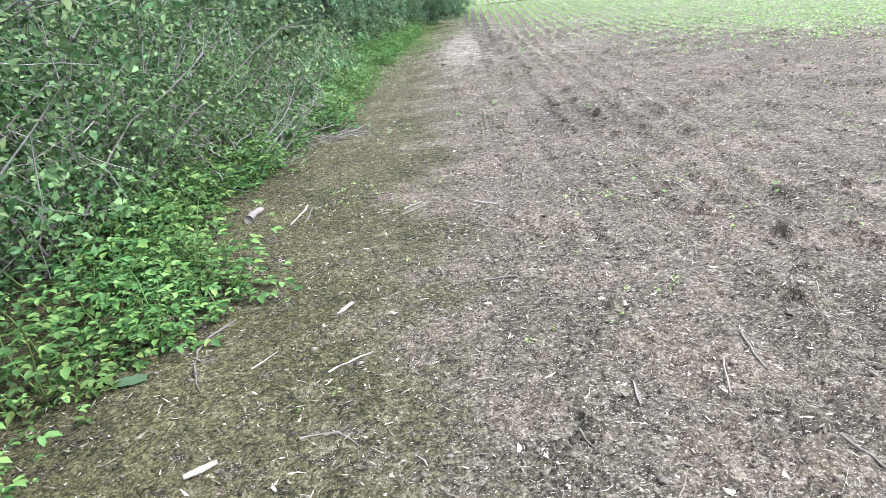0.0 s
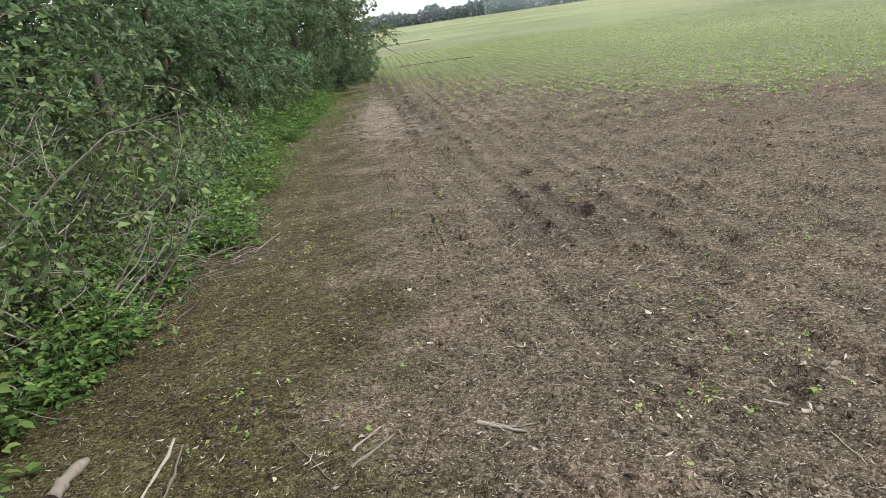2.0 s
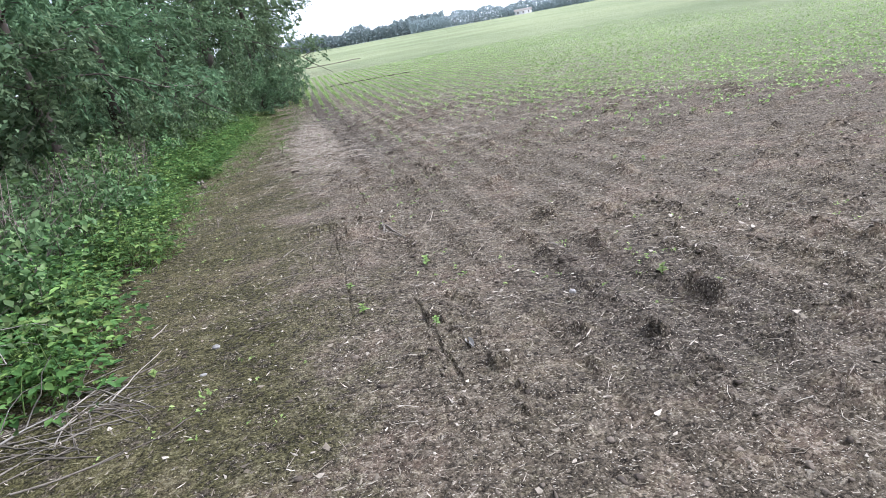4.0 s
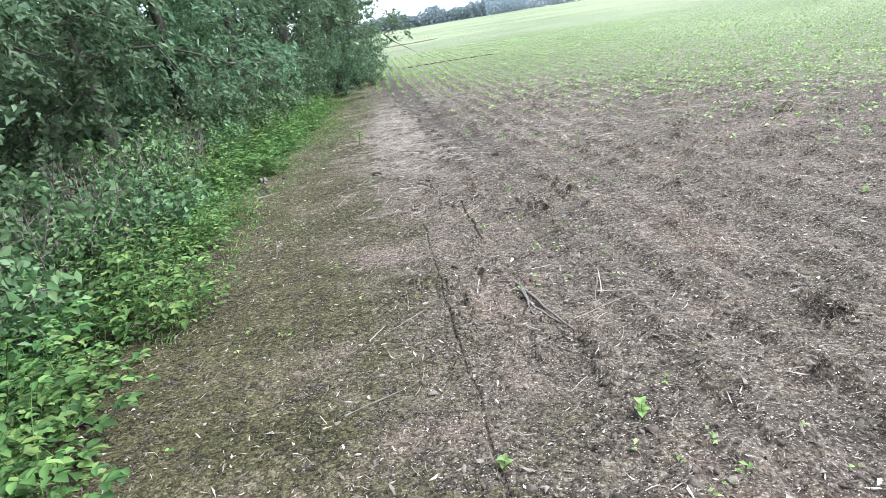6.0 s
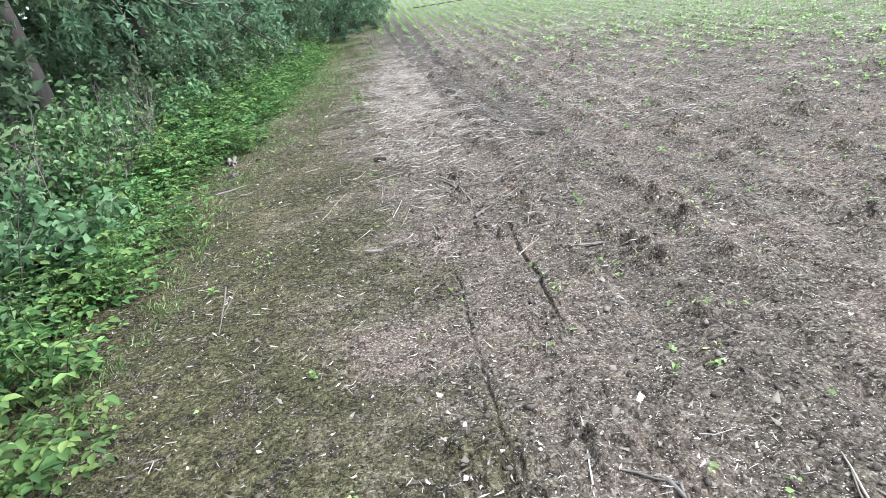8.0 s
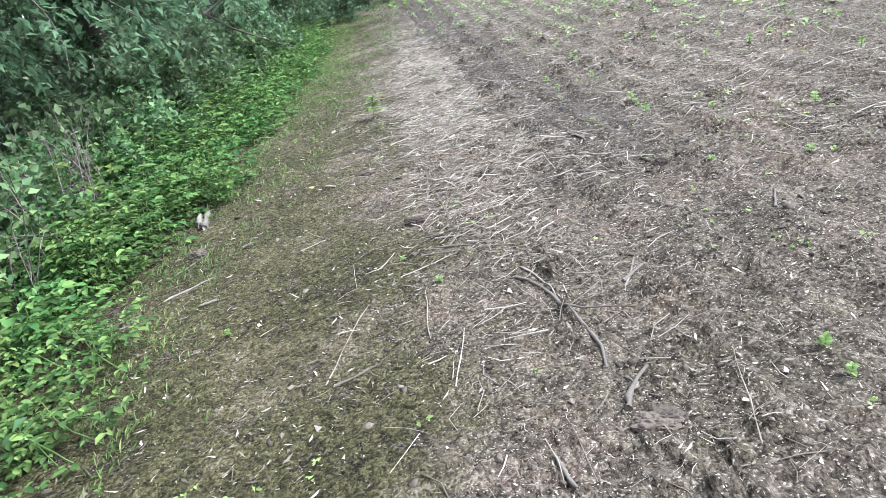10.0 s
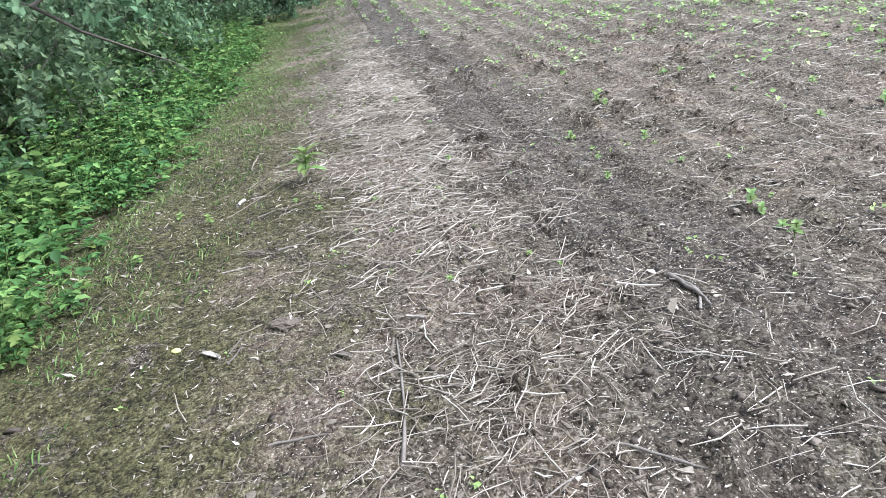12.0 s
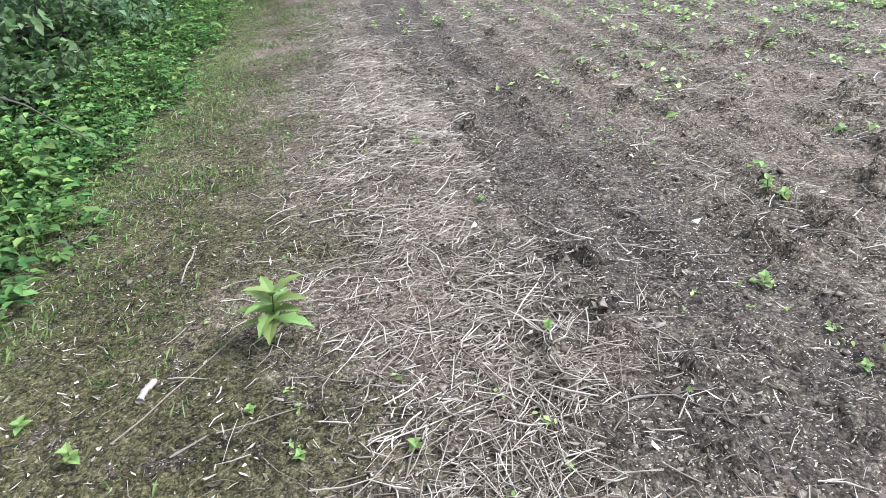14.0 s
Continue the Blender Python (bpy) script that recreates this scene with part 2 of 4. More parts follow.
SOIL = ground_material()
CLOD = fibre_material("soil_clods", (0.055, 0.043, 0.033), (0.12, 0.096, 0.074), (0.21, 0.172, 0.135), 0.95, 120)
STRAW = fibre_material("bleached_straw", (0.14, 0.112, 0.083), (0.3, 0.252, 0.195), (0.54, 0.48, 0.4), 0.75, 60)
CHIP = fibre_material("dry_litter", (0.04, 0.032, 0.022), (0.13, 0.108, 0.075), (0.4, 0.35, 0.28), 0.85, 60)
LITTER = fibre_material("dry_leaf_bits", (0.075, 0.06, 0.043), (0.2, 0.168, 0.126), (0.5, 0.44, 0.36), 0.85, 70)
WOOD = fibre_material("weathered_wood", (0.095, 0.079, 0.063), (0.17, 0.146, 0.12), (0.29, 0.257, 0.217), 0.85, 50)
PALEBARK = fibre_material("pale_bark", (0.18, 0.153, 0.123), (0.27, 0.236, 0.195), (0.4, 0.356, 0.3), 0.85, 80)
BARK = fibre_material("grey_brown_bark", (0.06, 0.048, 0.04), (0.1, 0.085, 0.07), (0.15, 0.13, 0.11), 0.95, 18)
TWIG = fibre_material("dead_grey_twigs", (0.1, 0.09, 0.075), (0.19, 0.17, 0.147), (0.33, 0.305, 0.27), 0.9, 25)
DEADSTEM = fibre_material("dry_purple_stems", (0.09, 0.065, 0.06), (0.17, 0.13, 0.12), (0.26, 0.21, 0.19), 0.9, 25)
LEAF_TREE = leaf_material("tree_leaves", (0.08, 0.132, 0.07), (0.138, 0.212, 0.112), (0.21, 0.295, 0.155), 0.65, 0.45)
LEAF_SHRUB = leaf_material("shrub_leaves", (0.045, 0.085, 0.03), (0.088, 0.155, 0.054), (0.2, 0.27, 0.11), 0.6, 0.3)
LEAF_BUSH = leaf_material("bush_leaves", (0.06, 0.11, 0.045), (0.11, 0.18, 0.075), (0.18, 0.265, 0.12), 0.6, 0.35)
LEAF_HERB = leaf_material("herb_leaves", (0.042, 0.085, 0.026), (0.095, 0.175, 0.048), (0.215, 0.305, 0.085), 0.55, 0.35)
LEAF_SEED = leaf_material("seedling_leaves", (0.14, 0.21, 0.06), (0.24, 0.33, 0.1), (0.38, 0.46, 0.17), 0.55, 0.3)
LEAF_GRASS = leaf_material("grass_blades", (0.07, 0.11, 0.03), (0.13, 0.19, 0.055), (0.24, 0.27, 0.1), 0.55, 0.25)
# far leaves: distance haze painted in as a pale blue-grey base colour
LEAF_FAR_HAZE = leaf_material("woodland_haze_tint", (0.19, 0.24, 0.24), (0.23, 0.28, 0.28), (0.27, 0.32, 0.32), 0.8, 0.3)


# ---------------------------------------------------------------- mesh helpers
def mesh_np(name, verts, faces, mat, smooth=False):
    """A mesh from arrays: verts (n, 3), faces (m, 3 or 4)."""
    verts = np.asarray(verts, dtype=np.float32)
    faces = np.asarray(faces, dtype=np.int32)
    me = bpy.data.meshes.new(name)
    k = faces.shape[1]
    me.vertices.add(len(verts))
    me.vertices.foreach_set("co", verts.ravel())
    me.loops.add(faces.size)
    me.loops.foreach_set("vertex_index", faces.ravel())
    me.polygons.add(len(faces))
    me.polygons.foreach_set("loop_start", np.arange(0, faces.size, k, dtype=np.int32))
    if smooth:
        me.polygons.foreach_set("use_smooth", np.ones(len(faces), dtype=bool))
    me.materials.append(mat)
    me.update(calc_edges=True)
    return me


def join(chunks):
    """Joins (verts, faces) chunks into one pair of arrays."""
    vs, fs, at = [], [], 0
    for v, f in chunks:
        vs.append(v)
        fs.append(np.asarray(f) + at)
        at += len(v)
    return np.concatenate(vs), np.concatenate(fs)


def tube(points, radii, sides=5):
    """A tapered tube along points, with closed ends; faces are quads."""
    pts = np.asarray(points, dtype=float)
    k = len(pts)
    along = np.gradient(pts, axis=0)
    along /= np.linalg.norm(along, axis=1)[:, None] + 1e-9
    ref = np.array([0.31, 0.22, 0.92]) if abs(along[0][2]) < 0.8 else np.array([0.93, 0.3, 0.1])
    u = np.cross(along, ref)
    u /= np.linalg.norm(u, axis=1)[:, None] + 1e-9
    w = np.cross(along, u)
    a = np.linspace(0, 2 * np.pi, sides, endpoint=False)
    ring = np.cos(a)[None, :, None] * u[:, None] + np.sin(a)[None, :, None] * w[:, None]
    v = pts[:, None] + ring * np.asarray(radii, dtype=float)[:, None, None]
    v = np.concatenate([v.reshape(-1, 3), pts[:1], pts[-1:]])
    i, j = np.meshgrid(np.arange(k - 1), np.arange(sides), indexing="ij")
    n = (j + 1) % sides
    f = np.stack([i * sides + j, i * sides + n, (i + 1) * sides + n, (i + 1) * sides + j], -1).reshape(-1, 4)
    # the end caps are fans of four-cornered faces
    caps = [[q, (q + 1) % sides, (q + 2) % sides, k * sides] for q in range(0, sides - 1, 2)]
    top = (k - 1) * sides
    caps += [[top + (q + 2) % sides, top + (q + 1) % sides, top + q, k * sides + 1] for q in range(0, sides - 1, 2)]
    return v, np.concatenate([f, np.array(caps)])


def unit(a):
    return a / (np.linalg.norm(a, axis=-1, keepdims=True) + 1e-9)


def leaves(rng, at, size, up=0.5, long=1.7, outward=None, droop=0.25, full=False):
    """Folded pointed leaves of four triangles each at the given places."""
    k = len(at)
    nrm = unit(rng.normal(size=(k, 3)) + np.array([0, 0, up * 2]))
    d = rng.normal(size=(k, 3))
    if outward is not None:
        d = d * 0.6 + outward
    d[:, 2] -= droop
    d = unit(d - nrm * (d * nrm).sum(1)[:, None])
    side = np.cross(nrm, d)
    size = np.broadcast_to(np.asarray(size, dtype=float), (k,))[:, None]
    ln, wd = size * 0.5 * long, size * 0.5
    base = at - d * ln
    mid_l = at - d * ln * 0.15 + side * wd + nrm * wd * 0.3
    mid_r = at - d * ln * 0.15 - side * wd + nrm * wd * 0.3
    tip = at + d * ln - nrm * ln * droop
    if full:
        low, high = at - d * ln * 0.55, at + d * ln * 0.35
        ring = [base, low + side * wd * 0.85 + nrm * wd * 0.25, high + side * wd * 0.75 + nrm * wd * 0.2, tip, high - side * wd * 0.75 + nrm * wd * 0.2, low - side * wd * 0.85 + nrm * wd * 0.25]
        v = np.stack(ring, 1).reshape(-1, 3)
        i = np.arange(k)[:, None] * 6
        f = np.concatenate([i + np.array(t) for t in ([0, 2, 1], [0, 3, 2], [0, 4, 3], [0, 5, 4])])
        return v, f
    v = np.stack([base, mid_l, tip, mid_r], 1).reshape(-1, 3)
    i = np.arange(k)[:, None] * 4
    f = np.concatenate([i + np.array([0, 2, 1]), i + np.array([0, 3, 2])])
    return v, f


def part(name, me, parent, label=""):
    ob = new(name, me)
    ob.parent = parent
    if label:
        ob["label"] = label
    return ob


def thing(name, label, category, group=""):
    return tagged(new(name), label, category, group)


# ---------------------------------------------------------------- the lie of the land
def foot_x(y):
    """Where the wood's edge plants meet the open strip."""
    return np.interp(y, [-20, 2, 3.6, 5.2, 7, 9.5, 11, 12.4, 14, 15.2, 16.5, 18, 20, 22, 26, 34, 42], [-1.7, -1.65, -1.5, -2.0, -1.9, -1.6, -1.75, -1.66, -1.66, -2.0, -1.85, -1.75, -1.6, -1.4, -1.1, -0.95, -0.9])


def land(x, y):
    d = y + 0.15 * np.clip(x, 0, 200) - 22
    rise = 0.042 * (d + np.sqrt(d * d + 9)) / 2
    far = np.hypot(x, y)
    return np.minimum(rise, 11.0 + 0 * far)


def axis(dense_lo, dense_hi, step, lo, hi, grow_lo, grow_hi):
    mid = list(np.arange(dense_lo, dense_hi, step))
    a, s = [dense_lo], step
    while a[-1] > lo:
        s *= grow_lo
        a.append(a[-1] - s)
    b, s = [mid[-1]], step
    while b[-1] < hi:
        s *= grow_hi
        b.append(b[-1] + s)
    return np.array(a[:0:-1] + mid + b[1:])


def value_noise(x, y, scale, seed):
    """Smooth lattice noise in 0..1."""
    r = np.random.RandomState(seed).rand(256, 256)
    u, v = x * scale, y * scale
    i, j = np.floor(u).astype(int), np.floor(v).astype(int)
    fu, fv = u - i, v - j
    fu, fv = fu * fu * (3 - 2 * fu), fv * fv * (3 - 2 * fv)
    g = lambda a, b: r[(i + a) % 256, (j + b) % 256]
    return (g(0, 0) * (1 - fu) + g(1, 0) * fu) * (1 - fv) + (g(0, 1) * (1 - fu) + g(1, 1) * fu) * fv


def clods_at(x, y, scale, seed):
    """Broken cells: the gap to the next cell (0 at the joint) and each cell's own random number."""
    r = np.random.RandomState(seed).rand(3, 256, 256)
    u, v = x * scale, y * scale
    i, j = np.floor(u).astype(int), np.floor(v).astype(int)
    best, second, own = np.full(u.shape, 9.0), np.full(u.shape, 9.0), np.zeros(u.shape)
    for a in (-1, 0, 1):
        for b in (-1, 0, 1):
            p, q = (i + a) % 256, (j + b) % 256
            d = np.hypot(i + a + r[0][p, q] - u, j + b + r[1][p, q] - v)
            nearer = d < best
            second = np.where(nearer, best, np.minimum(second, d))
            own = np.where(nearer, r[2][p, q], own)
            best = np.where(nearer, d, best)
    return second - best, own


def soft(u):
    u = np.clip(u, 0, 1)
    return u * u * (3 - 2 * u)


def relief(x, y):
    """Clods, drill rows and cracks of the soil near the walk."""
    n1 = value_noise(x, y, 2.2, 1) - 0.5
    n2 = value_noise(x, y, 1.5, 2)
    n3 = value_noise(x, y, 26.0, 3) - 0.5
    n4 = value_noise(x + 0.3 * y, y - 0.3 * x, 47.0, 4) - 0.5
    tilled = np.clip((x + 0.1 + 1.2 * n1) / 0.9, 0.12, 1.0) * np.clip((16 - x) / 6, 0, 1)
    wx, wy = x + 0.05 * n3 + 0.06 * (value_noise(x, y, 9.0, 31) - 0.5), y + 0.05 * n4 + 0.06 * (value_noise(x, y, 9.0, 32) - 0.5)
    gap1, own1 = clods_at(wx, wy, 6.5, 41)
    gap2, own2 = clods_at(wx, wy, 17.0, 43)
    lumpy = np.clip(2.2 * n2 - 0.35, 0.2, 1)
    rows = 0.5 + 0.5 * np.cos((x - 0.036 * y) * 16.5 + 2.0 * n1)
    lumpy = lumpy * (1 - np.clip((x - 0.4) / 0.5, 0, 0.75) * (1 - 1.5 * rows))
    big = np.clip((own1 - 0.68) / 0.32, 0, 1) * soft(gap1 / 0.36)
    small = own2 ** 2.5 * soft(gap2 / 0.5)
    z = 0.03 * n1 + tilled * lumpy * (0.05 * big * (1 + 1.2 * n3) + 0.02 * small) + 0.005 * small + (0.005 + 0.008 * tilled) * n3 + (0.002 + 0.003 * tilled) * n4
    z = z + 0.012 * np.cos((x - 0.036 * y) * 16.5 + 2.0 * n1) * np.clip((x - 0.9) / 0.6, 0, 1) * np.clip((9 - x) / 3, 0, 1)
    sway = 0.04 * (value_noise(x * 0 + 3.3, y, 0.7, 5) - 0.5) + 0.03 * (value_noise(x * 0 + 1.7, y, 6.0, 6) - 0.5) + 0.012 * (value_noise(x * 0 + 5.7, y, 19.0, 8) - 0.5)
    # two drill slots that have cracked open, and two wheel ruts
    for at, lean, depth, width, lo, hi in ((-0.245, 0.035, 0.016, 0.006, 8.4, 13.2), (0.146, 0.036, 0.024, 0.008, 7.4, 14.1), (0.95, 0.0, 0.02, 0.05, 0, 40), (1.36, 0.0, 0.022, 0.06, 0, 40)):
        broken = value_noise(x * 0 + at * 31, y, 1.3, 7)
        span = np.clip((y - lo) / 0.4, 0, 1) * np.clip((hi - y) / 0.4, 0, 1)
        z = z - depth * span * np.exp(-((x - at - lean * y - sway) / width) ** 2) * np.clip(broken * 4.0 - 1.3, 0.0, 1)
    return z


def make_ground():
    xs = axis(-1.9, 2.9, 0.024, -900, 1200, 1.2, 1.07)
    ys = axis(1.4, 21.5, 0.026, -300, 1500, 1.25, 1.06)
    xs = np.unique(np.concatenate([xs, np.arange(0.03, 0.24, 0.008), np.arange(0.39, 0.68, 0.008)]).round(4))
    x, y = np.meshgrid(xs, ys)
    near = np.clip((36 - y) / 10, 0, 1) * np.clip((12 - np.abs(x)) / 3, 0, 1)
    z = land(x, y) + relief(x, y) * near
    v = np.stack([x, y, z], -1).reshape(-1, 3)
    w = len(xs)
    i, j = np.meshgrid(np.arange(len(ys) - 1), np.arange(w - 1), indexing="ij")
    a = (i * w + j).ravel()
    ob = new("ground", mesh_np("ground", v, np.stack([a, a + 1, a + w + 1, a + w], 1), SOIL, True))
    tagged(ob, "tilled brown soil with mossy strip rising to a green field", "ground", kind="structure")


def top(x, y):
    """Height of the ground at a place."""
    x, y = np.asarray(x, dtype=float), np.asarray(y, dtype=float)
    near = np.clip((36 - y) / 10, 0, 1) * np.clip((12 - np.abs(x)) / 3, 0, 1)
    return land(x, y) + relief(x, y) * near


make_ground()


# ---------------------------------------------------------------- the wood's edge: trees
def limb_path(rng, start, way, length, k=6, wander=0.12, lift=0.15):
    pts = [np.array(start, dtype=float)]
    d = np.array(way, dtype=float)
    d /= np.linalg.norm(d)
    for _ in range(k):
        d = d + rng.normal(size=3) * wander + np.array([0, 0, lift * 0.25])
        d /= np.linalg.norm(d)
        pts.append(pts[-1] + d * length / k)
    return np.array(pts)


def make_tree(seed, height, spread, count, leaf, low=0.12, label="leafy green deciduous tree at the edge of the wood"):
    rng = np.random.RandomState(seed)
    tree = thing("tree", label, "tree", "trees of the wood edge")
    stem = limb_path(rng, (0, 0, -0.15), (0.05, 0, 1), height * 0.9, 9, 0.06, 0.4)
    radius = 0.011 * height + 0.02
    part("trunk", mesh_np("trunk", *tube(stem, radius * np.linspace(1.15, 0.15, len(stem)), 10), BARK, True), tree)
    tips = []
    limbs = int(18 + height * 1.2)
    for q in range(limbs):
        u = low + (0.97 - low) * (q + rng.rand()) / limbs
        k = int(u * (len(stem) - 1))
        at = stem[k] + (stem[min(k + 1, len(stem) - 1)] - stem[k]) * (u * (len(stem) - 1) - k)
        a = q * 2.4 + rng.rand()
        reach = spread * (0.5 + 0.4 * rng.rand()) * (1.05 - 0.75 * max(0, u - 0.35) / 0.65) * (0.85 if u < 0.25 else 1.0)
        path = limb_path(rng, at, (math.cos(a), math.sin(a), 0.2 + 0.7 * u), reach, 5, 0.16, -0.4 if u < 0.42 else 0.1)
        chunks = [tube(path, radius * 0.22 * np.linspace(1, 0.15, len(path)), 5)]
        for s in range(6):
            b = path[min(1 + s, 5)]
            twig = limb_path(rng, b, unit(path[-1] - path[0] + rng.normal(size=3) * reach * 0.6), reach * 0.4, 4, 0.25, -0.1)
            chunks.append(tube(twig, radius * 0.1 * np.linspace(1, 0.2, len(twig)), 4))
            tips.append(twig)
        tips.append(path[1:])
        part("limb", mesh_np("limb", *join(chunks), BARK, True), tree)
    tips = np.array(tips)
    # leaves sit in sprays along the twigs
    sprays = count // 9
    pick, seg = rng.randint(len(tips), size=sprays), rng.randint(1, tips.shape[1], size=sprays)
    mid = tips[pick, seg] + rng.normal(size=(sprays, 3)) * spread * np.array([0.08, 0.08, 0.055])
    way = unit(unit(mid - np.array([0, 0, height * 0.4])) + rng.normal(size=(sprays, 3)) * 0.5)
    way[:, 2] -= 0.35
    along = (np.arange(9) - 4) / 4 * 1.6 * leaf
    at = mid[:, None] + way[:, None] * along[None, :, None] + rng.normal(size=(sprays, 9, 3)) * leaf * 0.45
    at = at.reshape(-1, 3)
    outward = np.repeat(way, 9, axis=0)
    out = np.hypot(at[:, 0], at[:, 1])
    keep = (out < spread * 1.05) & ((at[:, 2] > 1.2) | (out < spread * 0.75)) & (at[:, 2] > 0.7)
    at, outward = at[keep], outward[keep]
    size = leaf * (0.5 + 0.6 * rng.rand(len(at)))
    part("crown", mesh_np("crown", *leaves(rng, at, size, 0.8, 2.5, outward, 0.3), LEAF_TREE), tree)
    return tree


TREES = [make_tree(11, 9.0, 3.0, 32000, 0.06, 0.24), make_tree(12, 8.0, 2.9, 30000, 0.06, 0.26), make_tree(13, 10.0, 3.2, 32000, 0.062, 0.22), make_tree(14, 9.5, 3.2, 11000, 0.1, 0.2)]
TREE_SPOTS = (
    (-5.2, 1.0, 1.0), (-5.1, 4.6, 1.05), (-5.0, 8.2, 1.0), (-4.8, 11.6, 1.0), (-4.7, 15.2, 1.0), (-4.3, 18.8, 1.0), (-3.9, 22.2, 1.15),
    (-3.1, 25.8, 1.2), (-1.9, 29.6, 1.25), (-0.6, 34.0, 1.35), (-1.6, 38.0, 1.3), (-8.2, 3.0, 1.1), (-8.0, 7.6, 1.1), (-7.8, 12.2, 1.15),
    (-7.5, 17.0, 1.1), (-7.0, 22.0, 1.15), (-6.3, 27.0, 1.1), (-5.4, 32.0, 1.1), (-6.0, -3.0, 1.1))
used = set()
for q, (tx, ty, ts) in enumerate(TREE_SPOTS):
    kind = 3 if tx < -4.2 - 0.9 * (ty < 25) and ty > 0 and q > 10 else q % 3
    m = Matrix.Translation((tx, ty, float(land(tx, ty)))) @ Matrix.Rotation(q * 1.9, 4, "Z")
    ts = ts / TREES[kind].scale.x if kind in used else ts
    m = m @ Matrix.Diagonal((ts, ts, ts, 1))
    if kind in used:
        copy_thing(TREES[kind], m)
    else:
        TREES[kind].matrix_basis = m
        used.add(kind)


# ---------------------------------------------------------------- shrubs
def make_shrub(seed, height, spread, count, leaf, mat, label, twigs=26, bark=TWIG, name="shrub", group="shrubs of the wood edge", lean=0.9, split=False):
    rng = np.random.RandomState(seed)
    shrub = thing(name, label, "shrub", group)
    tips = []
    for q in range(twigs):
        a = rng.rand() * 6.283
        tilt = 0.25 + lean * rng.rand()
        path = limb_path(rng, (rng.normal() * spread * 0.16, rng.normal() * spread * 0.16, -0.05), (math.cos(a) * tilt, math.sin(a) * tilt, 1.0), height * (0.65 + 0.5 * rng.rand()), 7, 0.14, -0.22)
        path[:, 2] = np.maximum(path[:, 2], -0.05)
        chunks = [tube(path, np.linspace(0.011, 0.003, len(path)), 4)]
        own = []
        for s in range(7):
            b = path[1 + s % 7]
            tw = limb_path(rng, b, unit(rng.normal(size=3) + np.array([math.cos(a), math.sin(a), 0.2])), height * 0.28, 4, 0.25, -0.2)
            own.append(tube(tw, np.linspace(0.0042, 0.0016, len(tw)), 3))
            tips.append(tw)
        if split:
            limb = part("branch", mesh_np("branch", *chunks[0], bark, True), shrub)
            for piece in own:
                part("twig", mesh_np("twig", *piece, bark, True), limb)
        else:
            part("branch", mesh_np("branch", *join(chunks + own), bark, True), shrub)
    if count:
        tips = np.array(tips)
        pick, seg = rng.randint(len(tips), size=count), rng.randint(1, tips.shape[1], size=count)
        at = tips[pick, seg] + rng.normal(size=(count, 3)) * 0.06
        at[:, 2] = np.abs(at[:, 2])
        part("foliage", mesh_np("foliage", *leaves(rng, at, leaf * (0.6 + 0.8 * rng.rand(count)), 0.5, 1.7, None, 0.3), mat), shrub)
    return shrub


def place(kinds, spots, base=0.0):
    """Puts things of several makes at (x, y, scale) spots; the first of each make is used itself."""
    for q, (x, y, s) in enumerate(spots):
        m = Matrix.Translation((x, y, float(top(x, y)) + base)) @ Matrix.Rotation(q * 2.1, 4, "Z")
        ob = kinds[q % len(kinds)]
        s = s / ob.scale.x if q >= len(kinds) else s
        m = m @ Matrix.Diagonal((s, s, s, 1))
        if q < len(kinds):
            ob.matrix_basis = m
        else:
            copy_thing(ob, m)


TALL = [make_shrub(21, 2.4, 1.2, 9500, 0.027, LEAF_SHRUB, "tall dense shrub with small grey-green leaves and bare twigs", lean=0.45),
        make_shrub(22, 2.2, 1.2, 9500, 0.029, LEAF_SHRUB, "tall dense shrub with small grey-green leaves and bare twigs", lean=0.45)]
place(TALL, [(-3.1, 2.6, 1.0), (-3.0, 4.2, 1.05), (-2.95, 5.7, 1.0), (-2.95, 7.1, 1.0), (-3.7, 8.2, 0.9), (-3.9, 3.4, 1.3), (-3.8, 6.4, 1.3), (-3.3, 1.0, 1.0)])
LOW = [make_shrub(23, 0.85, 0.9, 3600, 0.036, LEAF_SHRUB, "low bramble bush with dull green leaves", 18, DEADSTEM, lean=0.7),
       make_shrub(24, 0.75, 0.9, 4200, 0.042, LEAF_BUSH, "low leafy bush with dark green leaves", 18, DEADSTEM)]
place(LOW, [(-2.6, 10.0, 1.0), (-2.75, 11.2, 1.0), (-2.5, 12.3, 0.9), (-2.6, 13.6, 1.0), (-3.0, 15.0, 1.0), (-3.0, 16.4, 1.1), (-3.0, 17.8, 1.0),
            (-2.95, 19.2, 1.1), (-2.9, 20.7, 1.1), (-2.7, 22.3, 1.2), (-2.3, 24.2, 1.2), (-2.3, 26.4, 1.3), (-2.3, 29.0, 1.3), (-2.2, 32.0, 1.4),
            (-3.4, 10.6, 1.2), (-3.4, 13.0, 1.3), (-3.3, 15.6, 1.3), (-3.2, 18.4, 1.3), (-3.0, 21.4, 1.4), (-2.7, 25.2, 1.5)])


